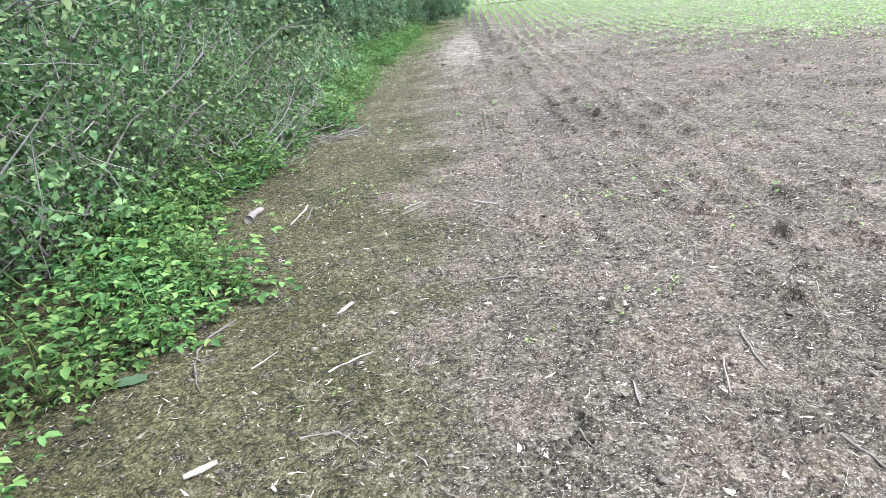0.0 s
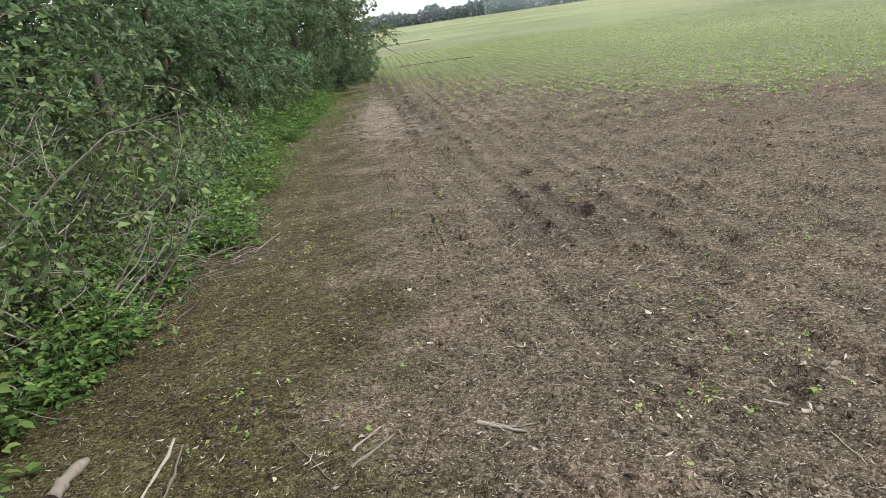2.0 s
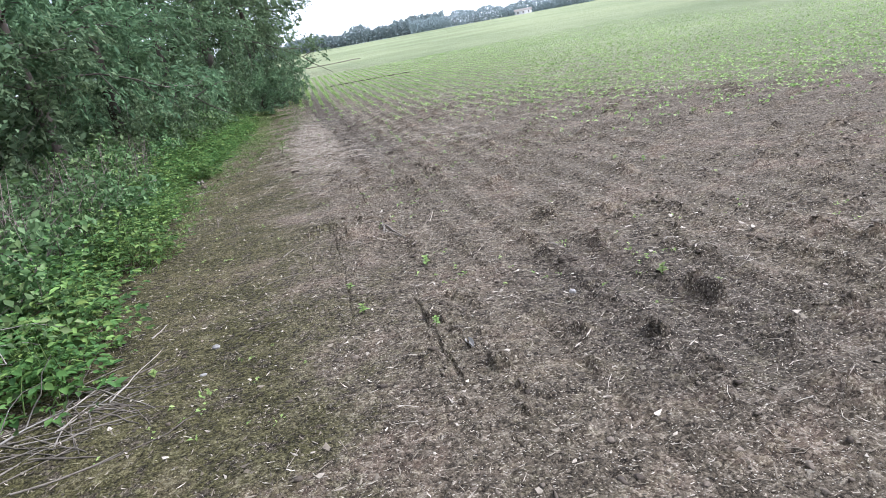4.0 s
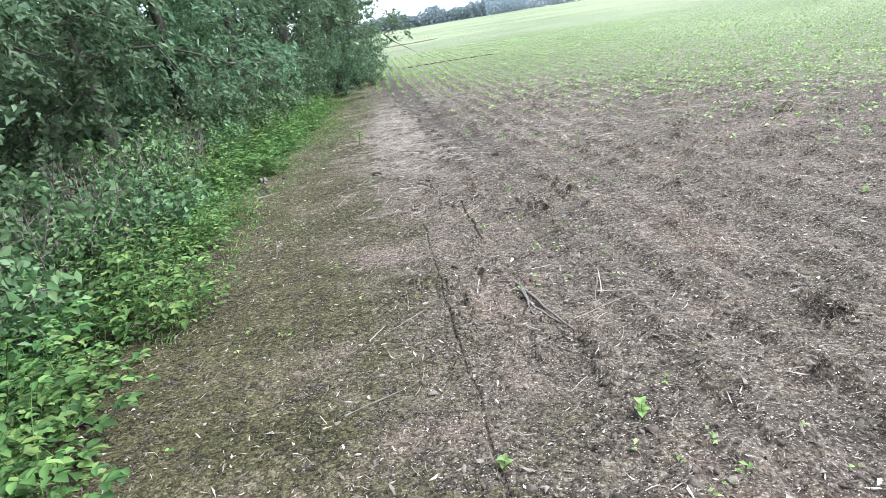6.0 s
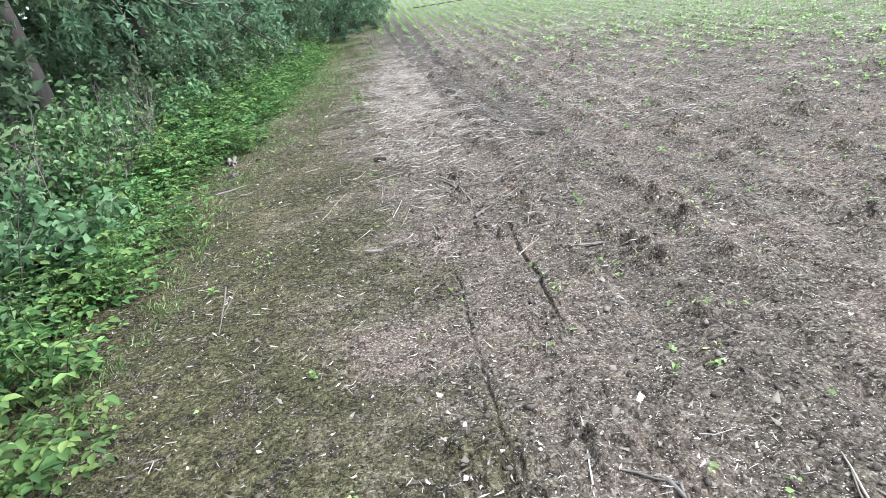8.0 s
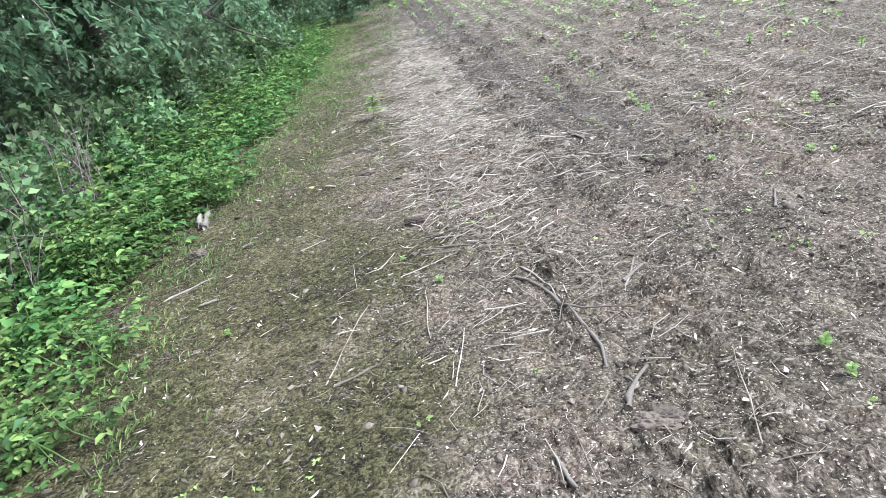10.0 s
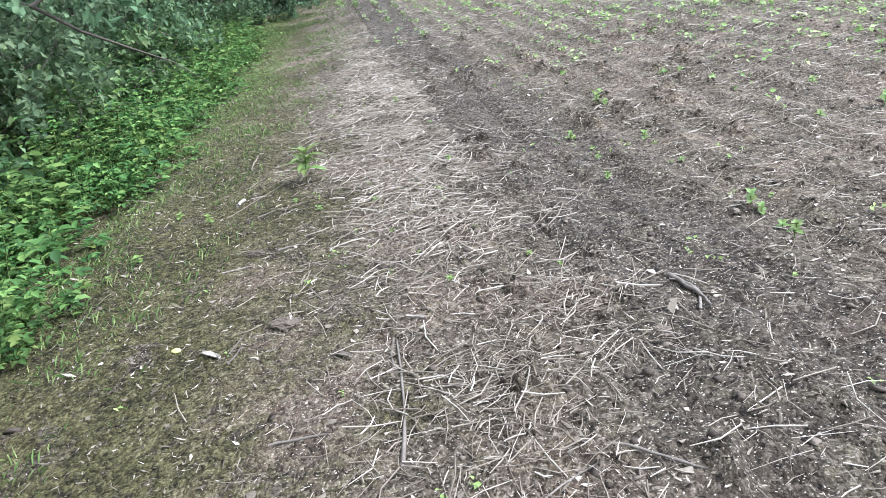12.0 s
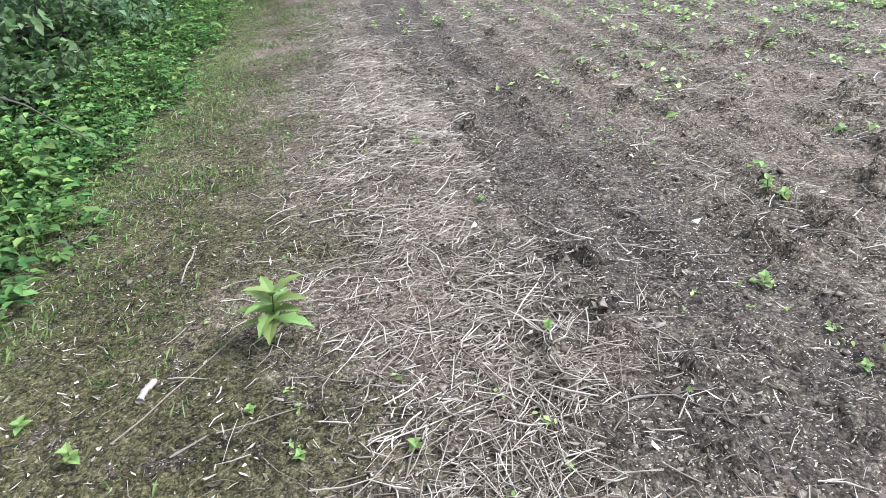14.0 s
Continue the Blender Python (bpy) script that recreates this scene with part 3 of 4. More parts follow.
THICKET = [make_shrub(26, 3.0, 2.2, 6500, 0.07, LEAF_TREE, "dense dark green undergrowth inside the wood", 16, BARK, "undergrowth_bush", "undergrowth inside the wood", 0.35)]
place(THICKET, [(-5.6, 3.0, 1.0), (-5.7, 6.6, 1.0), (-5.6, 10.0, 1.0), (-5.7, 13.4, 1.05), (-5.4, 16.8, 1.0), (-5.2, 20.2, 1.05), (-4.6, 24.0, 1.0), (-3.6, 28.0, 1.0), (-2.6, 31.5, 1.0), (-1.0, 34.2, 0.9), (-1.9, 36.4, 1.0), (-2.6, 39.5, 1.2), (-0.1, 33.0, 0.7), (-1.0, 30.6, 0.75), (-1.9, 27.8, 0.7), (-2.9, 24.2, 0.7), (-3.4, 20.8, 0.7), (0.0, 35.2, 0.8),
                (-8.2, 5.0, 1.3), (-8.2, 10.0, 1.3), (-8.0, 15.0, 1.3), (-7.6, 20.0, 1.3), (-6.6, 25.5, 1.3), (-6.4, -0.5, 1.3)])
DEADWOOD = [make_shrub(25, 1.25, 0.8, 260, 0.03, LEAF_SHRUB, "bare grey dead branches leaning out of the shrubs", 16, TWIG, "dead_branch", "dead branches in front of the shrubs", 1.9, True)]
place(DEADWOOD, [(-2.2, 6.6, 1.0), (-2.15, 7.4, 1.0), (-2.35, 8.2, 0.85)])


def make_dry_stems(seed):
    rng = np.random.RandomState(seed)
    clump = thing("dry_weed", "tall dry purplish-brown weed stalks under the trees", "plant", "dry weeds under the trees")
    for q in range(22):
        a = rng.rand() * 6.283
        path = limb_path(rng, (rng.normal() * 0.22, rng.normal() * 0.22, -0.03), (math.cos(a) * 0.25, math.sin(a) * 0.25, 1), 0.7 + 0.6 * rng.rand(), 5, 0.1, 0)
        chunks = [tube(path, np.linspace(0.005, 0.002, 6), 4)]
        for s in range(3):
            chunks.append(tube(limb_path(rng, path[2 + s], rng.normal(size=3) + np.array([0, 0, 0.8]), 0.22, 3, 0.2, 0), np.linspace(0.0025, 0.0012, 4), 4))
        part("stalk", mesh_np("stalk", *join(chunks), DEADSTEM, True), clump)
    return clump


DRY = [make_dry_stems(28), make_dry_stems(29)]
place(DRY, [(-2.55, 9.4, 1.0), (-2.75, 10.3, 1.0), (-2.5, 11.0, 0.9), (-2.9, 11.8, 1.1), (-2.7, 12.9, 1.0), (-2.9, 14.2, 1.0), (-2.6, 15.5, 0.9), (-2.7, 17.0, 1.0), (-3.3, 12.4, 1.2), (-3.2, 9.9, 1.2)])


# ---------------------------------------------------------------- herbs along the foot of the wood
def make_herb(seed, height, count, leaf, mat=None, name="herb", label="bright green leafy herb at the wood's foot", stems=5, group="herbs along the wood edge"):
    rng = np.random.RandomState(seed)
    herb = thing(name, label, "plant", group)
    at = []
    for q in range(stems):
        a = rng.rand() * 6.283
        path = limb_path(rng, (rng.normal() * 0.05, rng.normal() * 0.05, -0.03), (math.cos(a) * 0.5, math.sin(a) * 0.5, 1), height * (0.7 + 0.5 * rng.rand()), 5, 0.1, 0.0)
        part("stem", mesh_np("stem", *tube(path, np.linspace(0.004, 0.002, len(path)), 4), LEAF_GRASS, True), herb)
        at.append(path[2:])
    at = np.concatenate(at)
    # leaves in threes, spread flat round the end of a stalk
    k = count // 3
    node = at[rng.randint(len(at), size=k)] + rng.normal(size=(k, 3)) * np.array([0.1, 0.1, 0.045])
    node[:, 2] = np.maximum(node[:, 2], 0.03)
    size = leaf * (0.55 + 0.95 * rng.rand(k))
    a = np.arctan2(node[:, 1], node[:, 0]) + rng.normal(size=k) * 0.7
    chunks = []
    for turn, grow in ((-1.15, 0.85), (0.0, 1.1), (1.15, 0.85)):
        way = np.stack([np.cos(a + turn), np.sin(a + turn), -0.25 + 0 * a], 1)
        chunks.append(leaves(rng, node + way * (size * grow)[:, None], size * grow, 2.2, 1.55, way * 3.0, 0.3, True))
    part("foliage", mesh_np("foliage", *join(chunks), mat or LEAF_HERB), herb)
    return herb


HERBS = [make_herb(31 + q, 0.2 + 0.05 * q, 260 + 15 * q, 0.021 + 0.004 * (q % 3)) for q in range(5)]
rng = np.random.RandomState(41)
spots = []
for q in range(205):
    y = 1.4 + 26 * (q + rng.rand()) / 205
    back = abs(rng.normal()) * 0.4
    spots.append((float(foot_x(y)) + 0.04 - back + 0.12 * math.sin(y * 2.3), y, 0.8 + 0.6 * rng.rand() + 0.35 * back))
for q in range(94):
    y = 15.5 + 13 * (q + rng.rand()) / 94
    back = 0.25 + 1.0 * rng.rand()
    spots.append((float(foot_x(y)) - back, y, 1.05 + 0.45 * rng.rand() + 0.35 * back))
place(HERBS, spots)

# ---------------------------------------------------------------- loose cover of the ground
def scatter_rods(rng, x, y, length, radius, mat, name, label, category, tilt=0.12, lift=0.006):
    """Thin three-sided rods lying about."""
    k = len(x)
    a = rng.rand(k) * 6.283
    d = np.stack([np.cos(a), np.sin(a), rng.normal(size=k) * tilt], 1)
    c = np.stack([x, y, top(x, y) + lift + np.abs(d[:, 2]) * length * 0.5], 1)
    side = np.stack([-np.sin(a), np.cos(a), np.zeros(k)], 1)
    bend = rng.normal(size=(k, 1)) * 0.1 * length[:, None]
    pts = []
    for u, g in ((-0.5, 1.0), (0.0, 0.95), (0.5, 0.6)):
        mid = c + d * (u * length)[:, None] + side * bend * (1 - 4 * u * u)
        r = (radius * g)[:, None]
        pts += [mid + side * r, mid - side * r, mid + np.array([0, 0, 1.5]) * r]
    v = np.stack(pts, 1).reshape(-1, 3)
    f = []
    for s in (0, 3):
        for j in range(3):
            n = (j + 1) % 3
            f.append([s + j, s + n, s + 3 + n, s + 3 + j])
    f = np.array(f)[None] + (np.arange(k) * 9)[:, None, None]
    tagged(new(name, mesh_np(name, v, f.reshape(-1, 4), mat)), label, category, kind="stuff")


rng = np.random.RandomState(51)
# straw: a thick band beside the drill rows, thinner heaps elsewhere
k = 22000
y = 12.5 + 14 * rng.rand(k) ** 0.9
x = 0.52 + 0.018 * (y - 15) + rng.normal(size=k) * 0.37
keep = rng.rand(k) < np.clip((y - 13) / 5, 0.08, 1) * np.clip((26 - y) / 5, 0.12, 1) * np.clip(2.6 * value_noise(x, y, 2.3, 9) - 0.55, 0.08, 1)
x, y = x[keep], y[keep]
band = len(x)
k = 13000
x2, y2 = -1.5 + 9 * rng.rand(k), 0.8 + 25 * rng.rand(k)
keep = rng.rand(k) < np.clip(2.8 * value_noise(x2, y2, 1.5, 10) - 0.8, 0.1, 1) * np.clip(0.45 + x2 * 0.4, 0.3, 1)
x3, y3 = 1.2 + 9 * rng.rand(18000), 15 + 14 * rng.rand(18000)
more = rng.rand(18000) < np.clip(2.8 * value_noise(x3, y3, 1.1, 21) - 0.75, 0.1, 1)
x, y = np.concatenate([x, x2[keep], x3[more]]), np.concatenate([y, y2[keep], y3[more]])
dry = (rng.rand(len(x)) < 0.35) | (np.abs(x - 1.35) > 0.42) | (y < 16.5)
band = int(dry[:band].sum())
x, y = x[dry], y[dry]
long = (np.arange(len(x)) < band) | (y > 15)
scatter_rods(rng, x, y, np.where(long, 0.04 + 0.16 * rng.rand(len(x)) ** 1.7, 0.02 + 0.1 * rng.rand(len(x)) ** 2.2), np.where(long, 0.001, 0.0009) + np.where(long, 0.0024, 0.0016) * rng.rand(len(x)) ** 1.7, STRAW, "straw", "bleached straw and stalk bits on soil", "straw", 0.16)


def scatter_flakes(rng, x, y, size, mat, name, label, category, slim=0.3):
    """Uneven torn bits, each folded once along its length and lying a little tilted."""
    k = len(x)
    a = rng.rand(k) * 6.283
    wide = size * np.clip(slim * (0.35 + 1.6 * rng.rand(k) ** 1.5), 0.07, 0.9)
    d = np.stack([np.cos(a), np.sin(a), rng.normal(size=k) * 0.22], 1) * size[:, None]
    w = np.stack([-np.sin(a), np.cos(a), rng.normal(size=k) * 0.3], 1) * wide[:, None]
    c = np.stack([x, y, top(x, y) + 0.003 + np.abs(d[:, 2]) + np.abs(w[:, 2]) * 0.6], 1)
    j = lambda lo, hi: (lo + (hi - lo) * rng.rand(k))[:, None]
    fold = np.array([0, 0, 1.0]) * (wide * (0.2 + 0.6 * rng.rand(k)))[:, None]
    v = np.stack([c - d * j(0.7, 1.0) + w * j(-0.5, 0.5), c - w * j(0.5, 1.0) + d * j(-0.6, 0.6) - fold, c + d * j(0.7, 1.0) + w * j(-0.6, 0.6), c + w * j(0.5, 1.0) + d * j(-0.6, 0.6) - fold * 0.6], 1).reshape(-1, 3)
    i = np.arange(k)[:, None] * 4
    f = np.concatenate([i + np.array(t) for t in ([0, 1, 2], [0, 2, 3])])
    tagged(new(name, mesh_np(name, v, f, mat)), label, category, kind="stuff")


k = 100000
x, y = -2.0 + 7.5 * rng.rand(k) ** 1.12, 0.6 + 23 * rng.rand(k)
scatter_flakes(rng, x, y, 0.004 + 0.012 * rng.rand(k) ** 2.2, CHIP, "plant_litter", "small chips of dry stalk and leaf on soil", "litter", 0.4)


k = 42000
x, y = -1.9 + 5.6 * rng.rand(k) ** 1.15, 0.9 + 21.5 * rng.rand(k)
keep = rng.rand(k) < np.clip(1.9 * value_noise(x, y, 2.6, 19) - 0.25, 0.2, 1)
x, y = x[keep], y[keep]
scatter_flakes(rng, x, y, 0.01 + 0.026 * rng.rand(len(x)) ** 1.8, LITTER, "stalk_litter", "short tan splinters of stalk and twig on soil", "litter", 0.13)
k = 15000
x, y = -1.7 + 6.0 * rng.rand(k) ** 1.2, 0.8 + 22 * rng.rand(k)
keep = rng.rand(k) < np.clip(2.3 * value_noise(x, y, 1.4, 17) - 0.5, 0.1, 1) * np.clip(0.55 + 0.5 * x, 0.2, 1)
x, y = x[keep], y[keep]
scatter_flakes(rng, x, y, 0.008 + 0.02 * rng.rand(len(x)) ** 2, LITTER, "dry_leaf_litter", "pale curled bits of dry leaf on soil", "litter", 0.5)


def make_clods():
    rng = np.random.RandomState(61)
    base = bmesh.new()
    bmesh.ops.create_icosphere(base, subdivisions=1, radius=1)
    bv = np.array([v.co[:] for v in base.verts])
    bf = np.array([[v.index for v in f.verts] for f in base.faces])
    base.free()
    k = 40000
    x = -1.6 + 8.5 * rng.rand(k) ** 1.1
    y = 0.8 + 24 * rng.rand(k)
    rows = 0.5 + 0.5 * np.cos((x - 0.036 * y) * 16.5 + 2.0 * (value_noise(x, y, 2.2, 1) - 0.5))
    dense = np.clip((x + 0.5) / 1.2, 0.12, 1) * np.clip(2.4 * value_noise(x, y, 3.1, 12) - 0.45, 0.08, 1) * np.where(x > 0.6, 0.25 + 0.95 * rows, 1)
    keep = rng.rand(k) < dense
    x, y, k = x[keep], y[keep], int(keep.sum())
    s = 0.003 + 0.0125 * rng.rand(k) ** 2.8
    shape = 0.55 + 0.9 * rng.rand(k, 1, 3)
    v = (bv[None] + 1.25 * (rng.rand(k, len(bv), 3) - 0.5)) * shape * (s[:, None, None] * np.array([1.2, 1.2, 0.7]))
    v += np.stack([x, y, top(x, y) + s * 0.2], 1)[:, None]
    f = bf[None] + (np.arange(k) * len(bv))[:, None, None]
    tagged(new("soil_crumbs", mesh_np("soil_crumbs", v.reshape(-1, 3), f.reshape(-1, 3), CLOD, False)), "crumbly brown clods of tilled soil", "clods", kind="stuff")


make_clods()


def make_grass():
    rng = np.random.RandomState(71)
    k = 42000
    y = 11 + 26 * rng.rand(k)
    x = foot_x(y) + 0.05 + rng.rand(k) * np.interp(y, [11, 13, 16, 23, 35], [0.25, 0.35, 0.7, 1.6, 1.9]) * (0.6 + 0.6 * rng.rand(k))
    patchy = rng.rand(k) < np.clip(3.6 * value_noise(x, y, 2.6, 15) * value_noise(x, y, 7.0, 16) * 1.6 - 0.75, 0.03, 1) * np.clip((y - 8) / 14, 0.2, 1)
    x, y = x[patchy], y[patchy]
    k = len(x)
    h = 0.01 + 0.038 * rng.rand(k) ** 1.6
    a = rng.rand(k) * 6.283
    lean = np.stack([np.cos(a), np.sin(a)], 1) * (h * 1.1)[:, None]
    w = np.stack([-np.sin(a), np.cos(a)], 1) * 0.0019
    z = top(x, y)
    p = np.stack([x, y], 1)
    v = np.stack([np.c_[p - w, z - 0.005], np.c_[p + w, z - 0.005], np.c_[p + lean * 0.4 + w * 0.8, z + h * 0.6], np.c_[p + lean, z + h]], 1).reshape(-1, 3)
    i = np.arange(k)[:, None] * 4
    f = np.concatenate([i + np.array([0, 1, 2]), i + np.array([0, 2, 3])])
    tagged(new("grass", mesh_np("grass", v, f, LEAF_GRASS)), "short green grass between the herbs and the soil", "grass", kind="stuff")


make_grass()


# crop seedlings in slanting rows
def make_crop():
    rng = np.random.RandomState(81)
    k = 48000
    x = 0.5 + 26 * rng.rand(k) ** 1.3
    y = 11 + 42 * rng.rand(k)
    line = np.minimum(3.2 * x + y - 37, 3.2 * (0.4 * x + y - 16.5)) + 9 * (value_noise(x, y, 0.9, 23) - 0.5)
    keep = rng.rand(k) < np.clip((line + 9) / 15, 0.0, 1) * np.clip(1.3 - line / 75, 0.2, 1)
    x, y = x[keep], y[keep]
    x = np.round((x - 0.036 * y) / 0.38) * 0.38 + 0.036 * y + rng.normal(size=len(x)) * 0.04
    z = top(x, y)
    chunks = []
    for q in range(3):
        at = np.stack([x, y, z + 0.03], 1) + rng.normal(size=(len(x), 3)) * np.array([0.03, 0.03, 0.015])
        chunks.append(leaves(rng, at, 0.022 + 0.026 * rng.rand(len(x)), 1.4, 1.5))
    tagged(new("crop_seedlings", mesh_np("crop_seedlings", *join(chunks), LEAF_SEED)), "rows of young green crop seedlings in the field", "crop", kind="stuff")


make_crop()


def make_tiny_weeds():
    """Low yellow-green weeds that come up in loose patches between the rows."""
    rng = np.random.RandomState(85)
    k = 9000
    x, y = -1.2 + 9.5 * rng.rand(k), 2 + 22 * rng.rand(k)
    keep = rng.rand(k) < np.clip(5.0 * value_noise(x, y, 1.1, 25) * value_noise(x, y, 5.0, 26) - 1.75, 0.02, 1)
    x, y = x[keep], y[keep]
    z = top(x, y)
    chunks = []
    for q in range(4):
        at = np.stack([x, y, z + 0.012], 1) + rng.normal(size=(len(x), 3)) * np.array([0.012, 0.012, 0.006])
        chunks.append(leaves(rng, at, 0.007 + 0.012 * rng.rand(len(x)), 1.4, 1.7))
    tagged(new("tiny_weeds", mesh_np("tiny_weeds", *join(chunks), LEAF_SEED)), "tiny yellow-green weeds coming up in the soil", "weeds", kind="stuff")


make_tiny_weeds()


# ---------------------------------------------------------------- distance
def make_far_wood(seed, az0, az1, dist, tall, label):
    """A belt of woodland far off: many leafy clumps with an uneven top, in a haze-tinted colour."""
    rng = np.random.RandomState(seed)
    k = int((az1 - az0) * 850)
    az = np.radians(az0 + (az1 - az0) * rng.rand(k))
    d = dist * (1 + 0.06 * rng.rand(k))
    crest = tall * (0.5 + 0.5 * value_noise(np.degrees(az), az * 0 + seed, 0.8, seed) + 0.25 * value_noise(np.degrees(az), az * 0 + seed, 3.5, seed))
    x, y = d * np.sin(az), d * np.cos(az)
    z = land(x, y) + crest * rng.rand(k)
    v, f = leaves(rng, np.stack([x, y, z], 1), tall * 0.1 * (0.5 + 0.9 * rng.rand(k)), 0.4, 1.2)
    tagged(new("far_wood", mesh_np("far_wood", v, f, LEAF_FAR_HAZE)), label, "woodland", kind="stuff")


make_far_wood(91, -3, 15, 300, 8.5, "woodland beyond the field, haze painted into its pale blue-green leaves")
make_far_wood(92, 12, 27, 270, 5.5, "clump of farm trees beyond the field, haze painted into its colour")
make_far_wood(93, 20, 62, 420, 9.0, "long belt of woodland on the skyline, haze painted into its colour")


def make_mast(az, dist, tall):
    x, y = dist * math.sin(radians(az)), dist * math.cos(radians(az))
    z = float(land(x, y))
    mast = thing("mast", "thin grey lattice mast on the skyline", "mast", "masts on the skyline")
    mast.matrix_basis = Matrix.Translation((x, y, z))
    for a in range(3):
        c, q = math.cos(a * 2.094), math.sin(a * 2.094)
        part("leg", mesh_np("leg", *tube([(c * 0.9, q * 0.9, -0.5), (c * 0.5, q * 0.5, tall * 0.5), (c * 0.2, q * 0.2, tall)], [0.16, 0.13, 0.1], 5), TWIG), mast)
    for h in (0.3, 0.5, 0.7, 0.9):
        part("cross_arm", mesh_np("cross_arm", *tube([(-1.4 * (1.1 - h), 0, tall * h), (1.4 * (1.1 - h), 0, tall * h)], [0.12, 0.12], 4), TWIG), mast)


make_mast(25.8, 400, 14)
make_mast(38.6, 400, 12)


def make_farm_building(az, dist):
    x, y = dist * math.sin(radians(az)), dist * math.cos(radians(az))
    house = thing("farm_building", "low pale farm building with a grey roof far off", "building")
    house.matrix_basis = Matrix.Translation((x, y, float(land(x, y)))) @ Matrix.Rotation(radians(-az), 4, "Z") @ Matrix.Diagonal((0.45, 0.45, 0.45, 1))
    wall = np.array([(-7, -3, -0.5), (7, -3, -0.5), (7, 3, -0.5), (-7, 3, -0.5), (-7, -3, 2.6), (7, -3, 2.6), (7, 3, 2.6), (-7, 3, 2.6)], dtype=float)
    box = np.array([(0, 1, 5, 4), (1, 2, 6, 5), (2, 3, 7, 6), (3, 0, 4, 7), (4, 5, 6, 7)])
    part("wall", mesh_np("wall", wall, box, GREYWALL), house)
    roof = np.array([(-7.4, -3.5, 2.5), (7.4, -3.5, 2.5), (7.4, 3.5, 2.5), (-7.4, 3.5, 2.5), (-7.4, 0, 4.4), (7.4, 0, 4.4)], dtype=float)
    part("roof", mesh_np("roof", roof, np.array([(0, 1, 5, 4), (2, 3, 4, 5), (0, 4, 3, 3), (1, 2, 5, 5)])[:2], TWIG), house)
    for wx in (-4.5, 0.0, 4.5):
        pane = np.array([(wx - 0.6, -3.03, 0.9), (wx + 0.6, -3.03, 0.9), (wx + 0.6, -3.03, 2.0), (wx - 0.6, -3.03, 2.0)], dtype=float)
        part("window", mesh_np("window", np.concatenate([pane, pane + np.array([0, 0.06, 0])]), np.array([(0, 1, 2, 3), (4, 7, 6, 5), (0, 4, 5, 1), (1, 5, 6, 2), (2, 6, 7, 3), (3, 7, 4, 0)]), BARK), house)


GREYWALL = fibre_material("pale_render", (0.4, 0.39, 0.37), (0.45, 0.44, 0.42), (0.5, 0.49, 0.46), 0.8, 2)
make_farm_building(21.5, 262)
make_farm_building(39.8, 330)


def make_bank(x0, x1, y, rise, seed):
    """A low dark bank of bare earth across the crop."""
    rng = np.random.RandomState(seed)
    xs = np.linspace(x0, x1, 30)
    ys = y + rise * ((xs - x0) / (x1 - x0)) ** 2 + rng.normal(size=30) * 0.05
    pts = np.c_[xs, ys, land(xs, ys) + 0.02]
    ob = new("earth_bank", mesh_np("earth_bank", *tube(pts, 0.001 * y * (0.5 + 0.5 * rng.rand(30)), 8), LITTER, True))
    tagged(ob, "low dark bank of bare earth across the crop", "earth bank", "earth banks in the field")


make_bank(3.2, 9.6, 76.0, 2.0, 5)
make_bank(2.4, 6.8, 39.5, -0.8, 6)


# ---------------------------------------------------------------- single things on the ground
count_things = [0]
YELLOW = fibre_material("faded_yellow", (0.42, 0.4, 0.12), (0.46, 0.44, 0.15), (0.5, 0.48, 0.18), 0.5, 20)
GREYSTONE = fibre_material("pale_stone", (0.2, 0.19, 0.175), (0.27, 0.255, 0.235), (0.35, 0.335, 0.31), 0.85, 30)


def rod(name, label, category, group, mat, x, y, angle, length, radius, bend, knots, sides, fork=False):
    """One stick or branch lying on the soil: uneven, tapered, a little curved."""
    count_things[0] += 1
    rng = np.random.RandomState(1000 + count_things[0])
    a = radians(angle)
    u = np.linspace(-0.5, 0.5, knots)
    way, side = np.array([math.cos(a), math.sin(a)]), np.array([-math.sin(a), math.cos(a)])
    off = bend * length * (1 - 4 * u * u) + np.cumsum(rng.normal(size=knots)) * 0.012 * length
    p = np.array([x, y]) + way * (u * length)[:, None] + side * off[:, None]
    ground = np.array([float(top(q[0], q[1])) for q in p])
    z = np.maximum(ground, np.interp(u, [-0.5, 0.5], [ground[0], ground[-1]])) + radius * 0.7
    pts = np.c_[p, z]
    radii = radius * np.linspace(1.0, 0.62, knots) * (1 + 0.22 * rng.normal(size=knots))
    ob = new(name, mesh_np(name, *tube(pts, np.clip(radii, radius * 0.35, None), sides), mat, True))
    if fork:
        b = pts[knots // 2]
        tw = limb_path(rng, b, (way[0] + side[0] * 0.8, way[1] + side[1] * 0.8, 0.12), length * 0.35, 4, 0.2, 0)
        part("twig", mesh_np("twig", *tube(tw, np.linspace(radius * 0.55, radius * 0.25, 5), 5), mat, True), ob)
    tagged(ob, label, category, group)


def stick(x, y, angle, length, radius, bend=0.0):
    rod("stick", "weathered grey-brown stick lying on the soil", "stick", "sticks on the ground", WOOD, x, y, angle, length, radius * 0.62, bend, 8, 6)


def stalk(x, y, angle, length, radius, bend=0.0):
    rod("stalk", "thin bleached dry stalk lying on the soil", "stalk", "stalks on the ground", STRAW, x, y, angle, length, radius * 0.55, bend, 6, 6)


def branch(x, y, angle, length, radius, bend=0.0):
    rod("fallen_branch", "crooked fallen branch with a side twig on the soil", "branch", "fallen branches on the ground", WOOD, x, y, angle, length, radius * 0.62, bend, 10, 8, True)


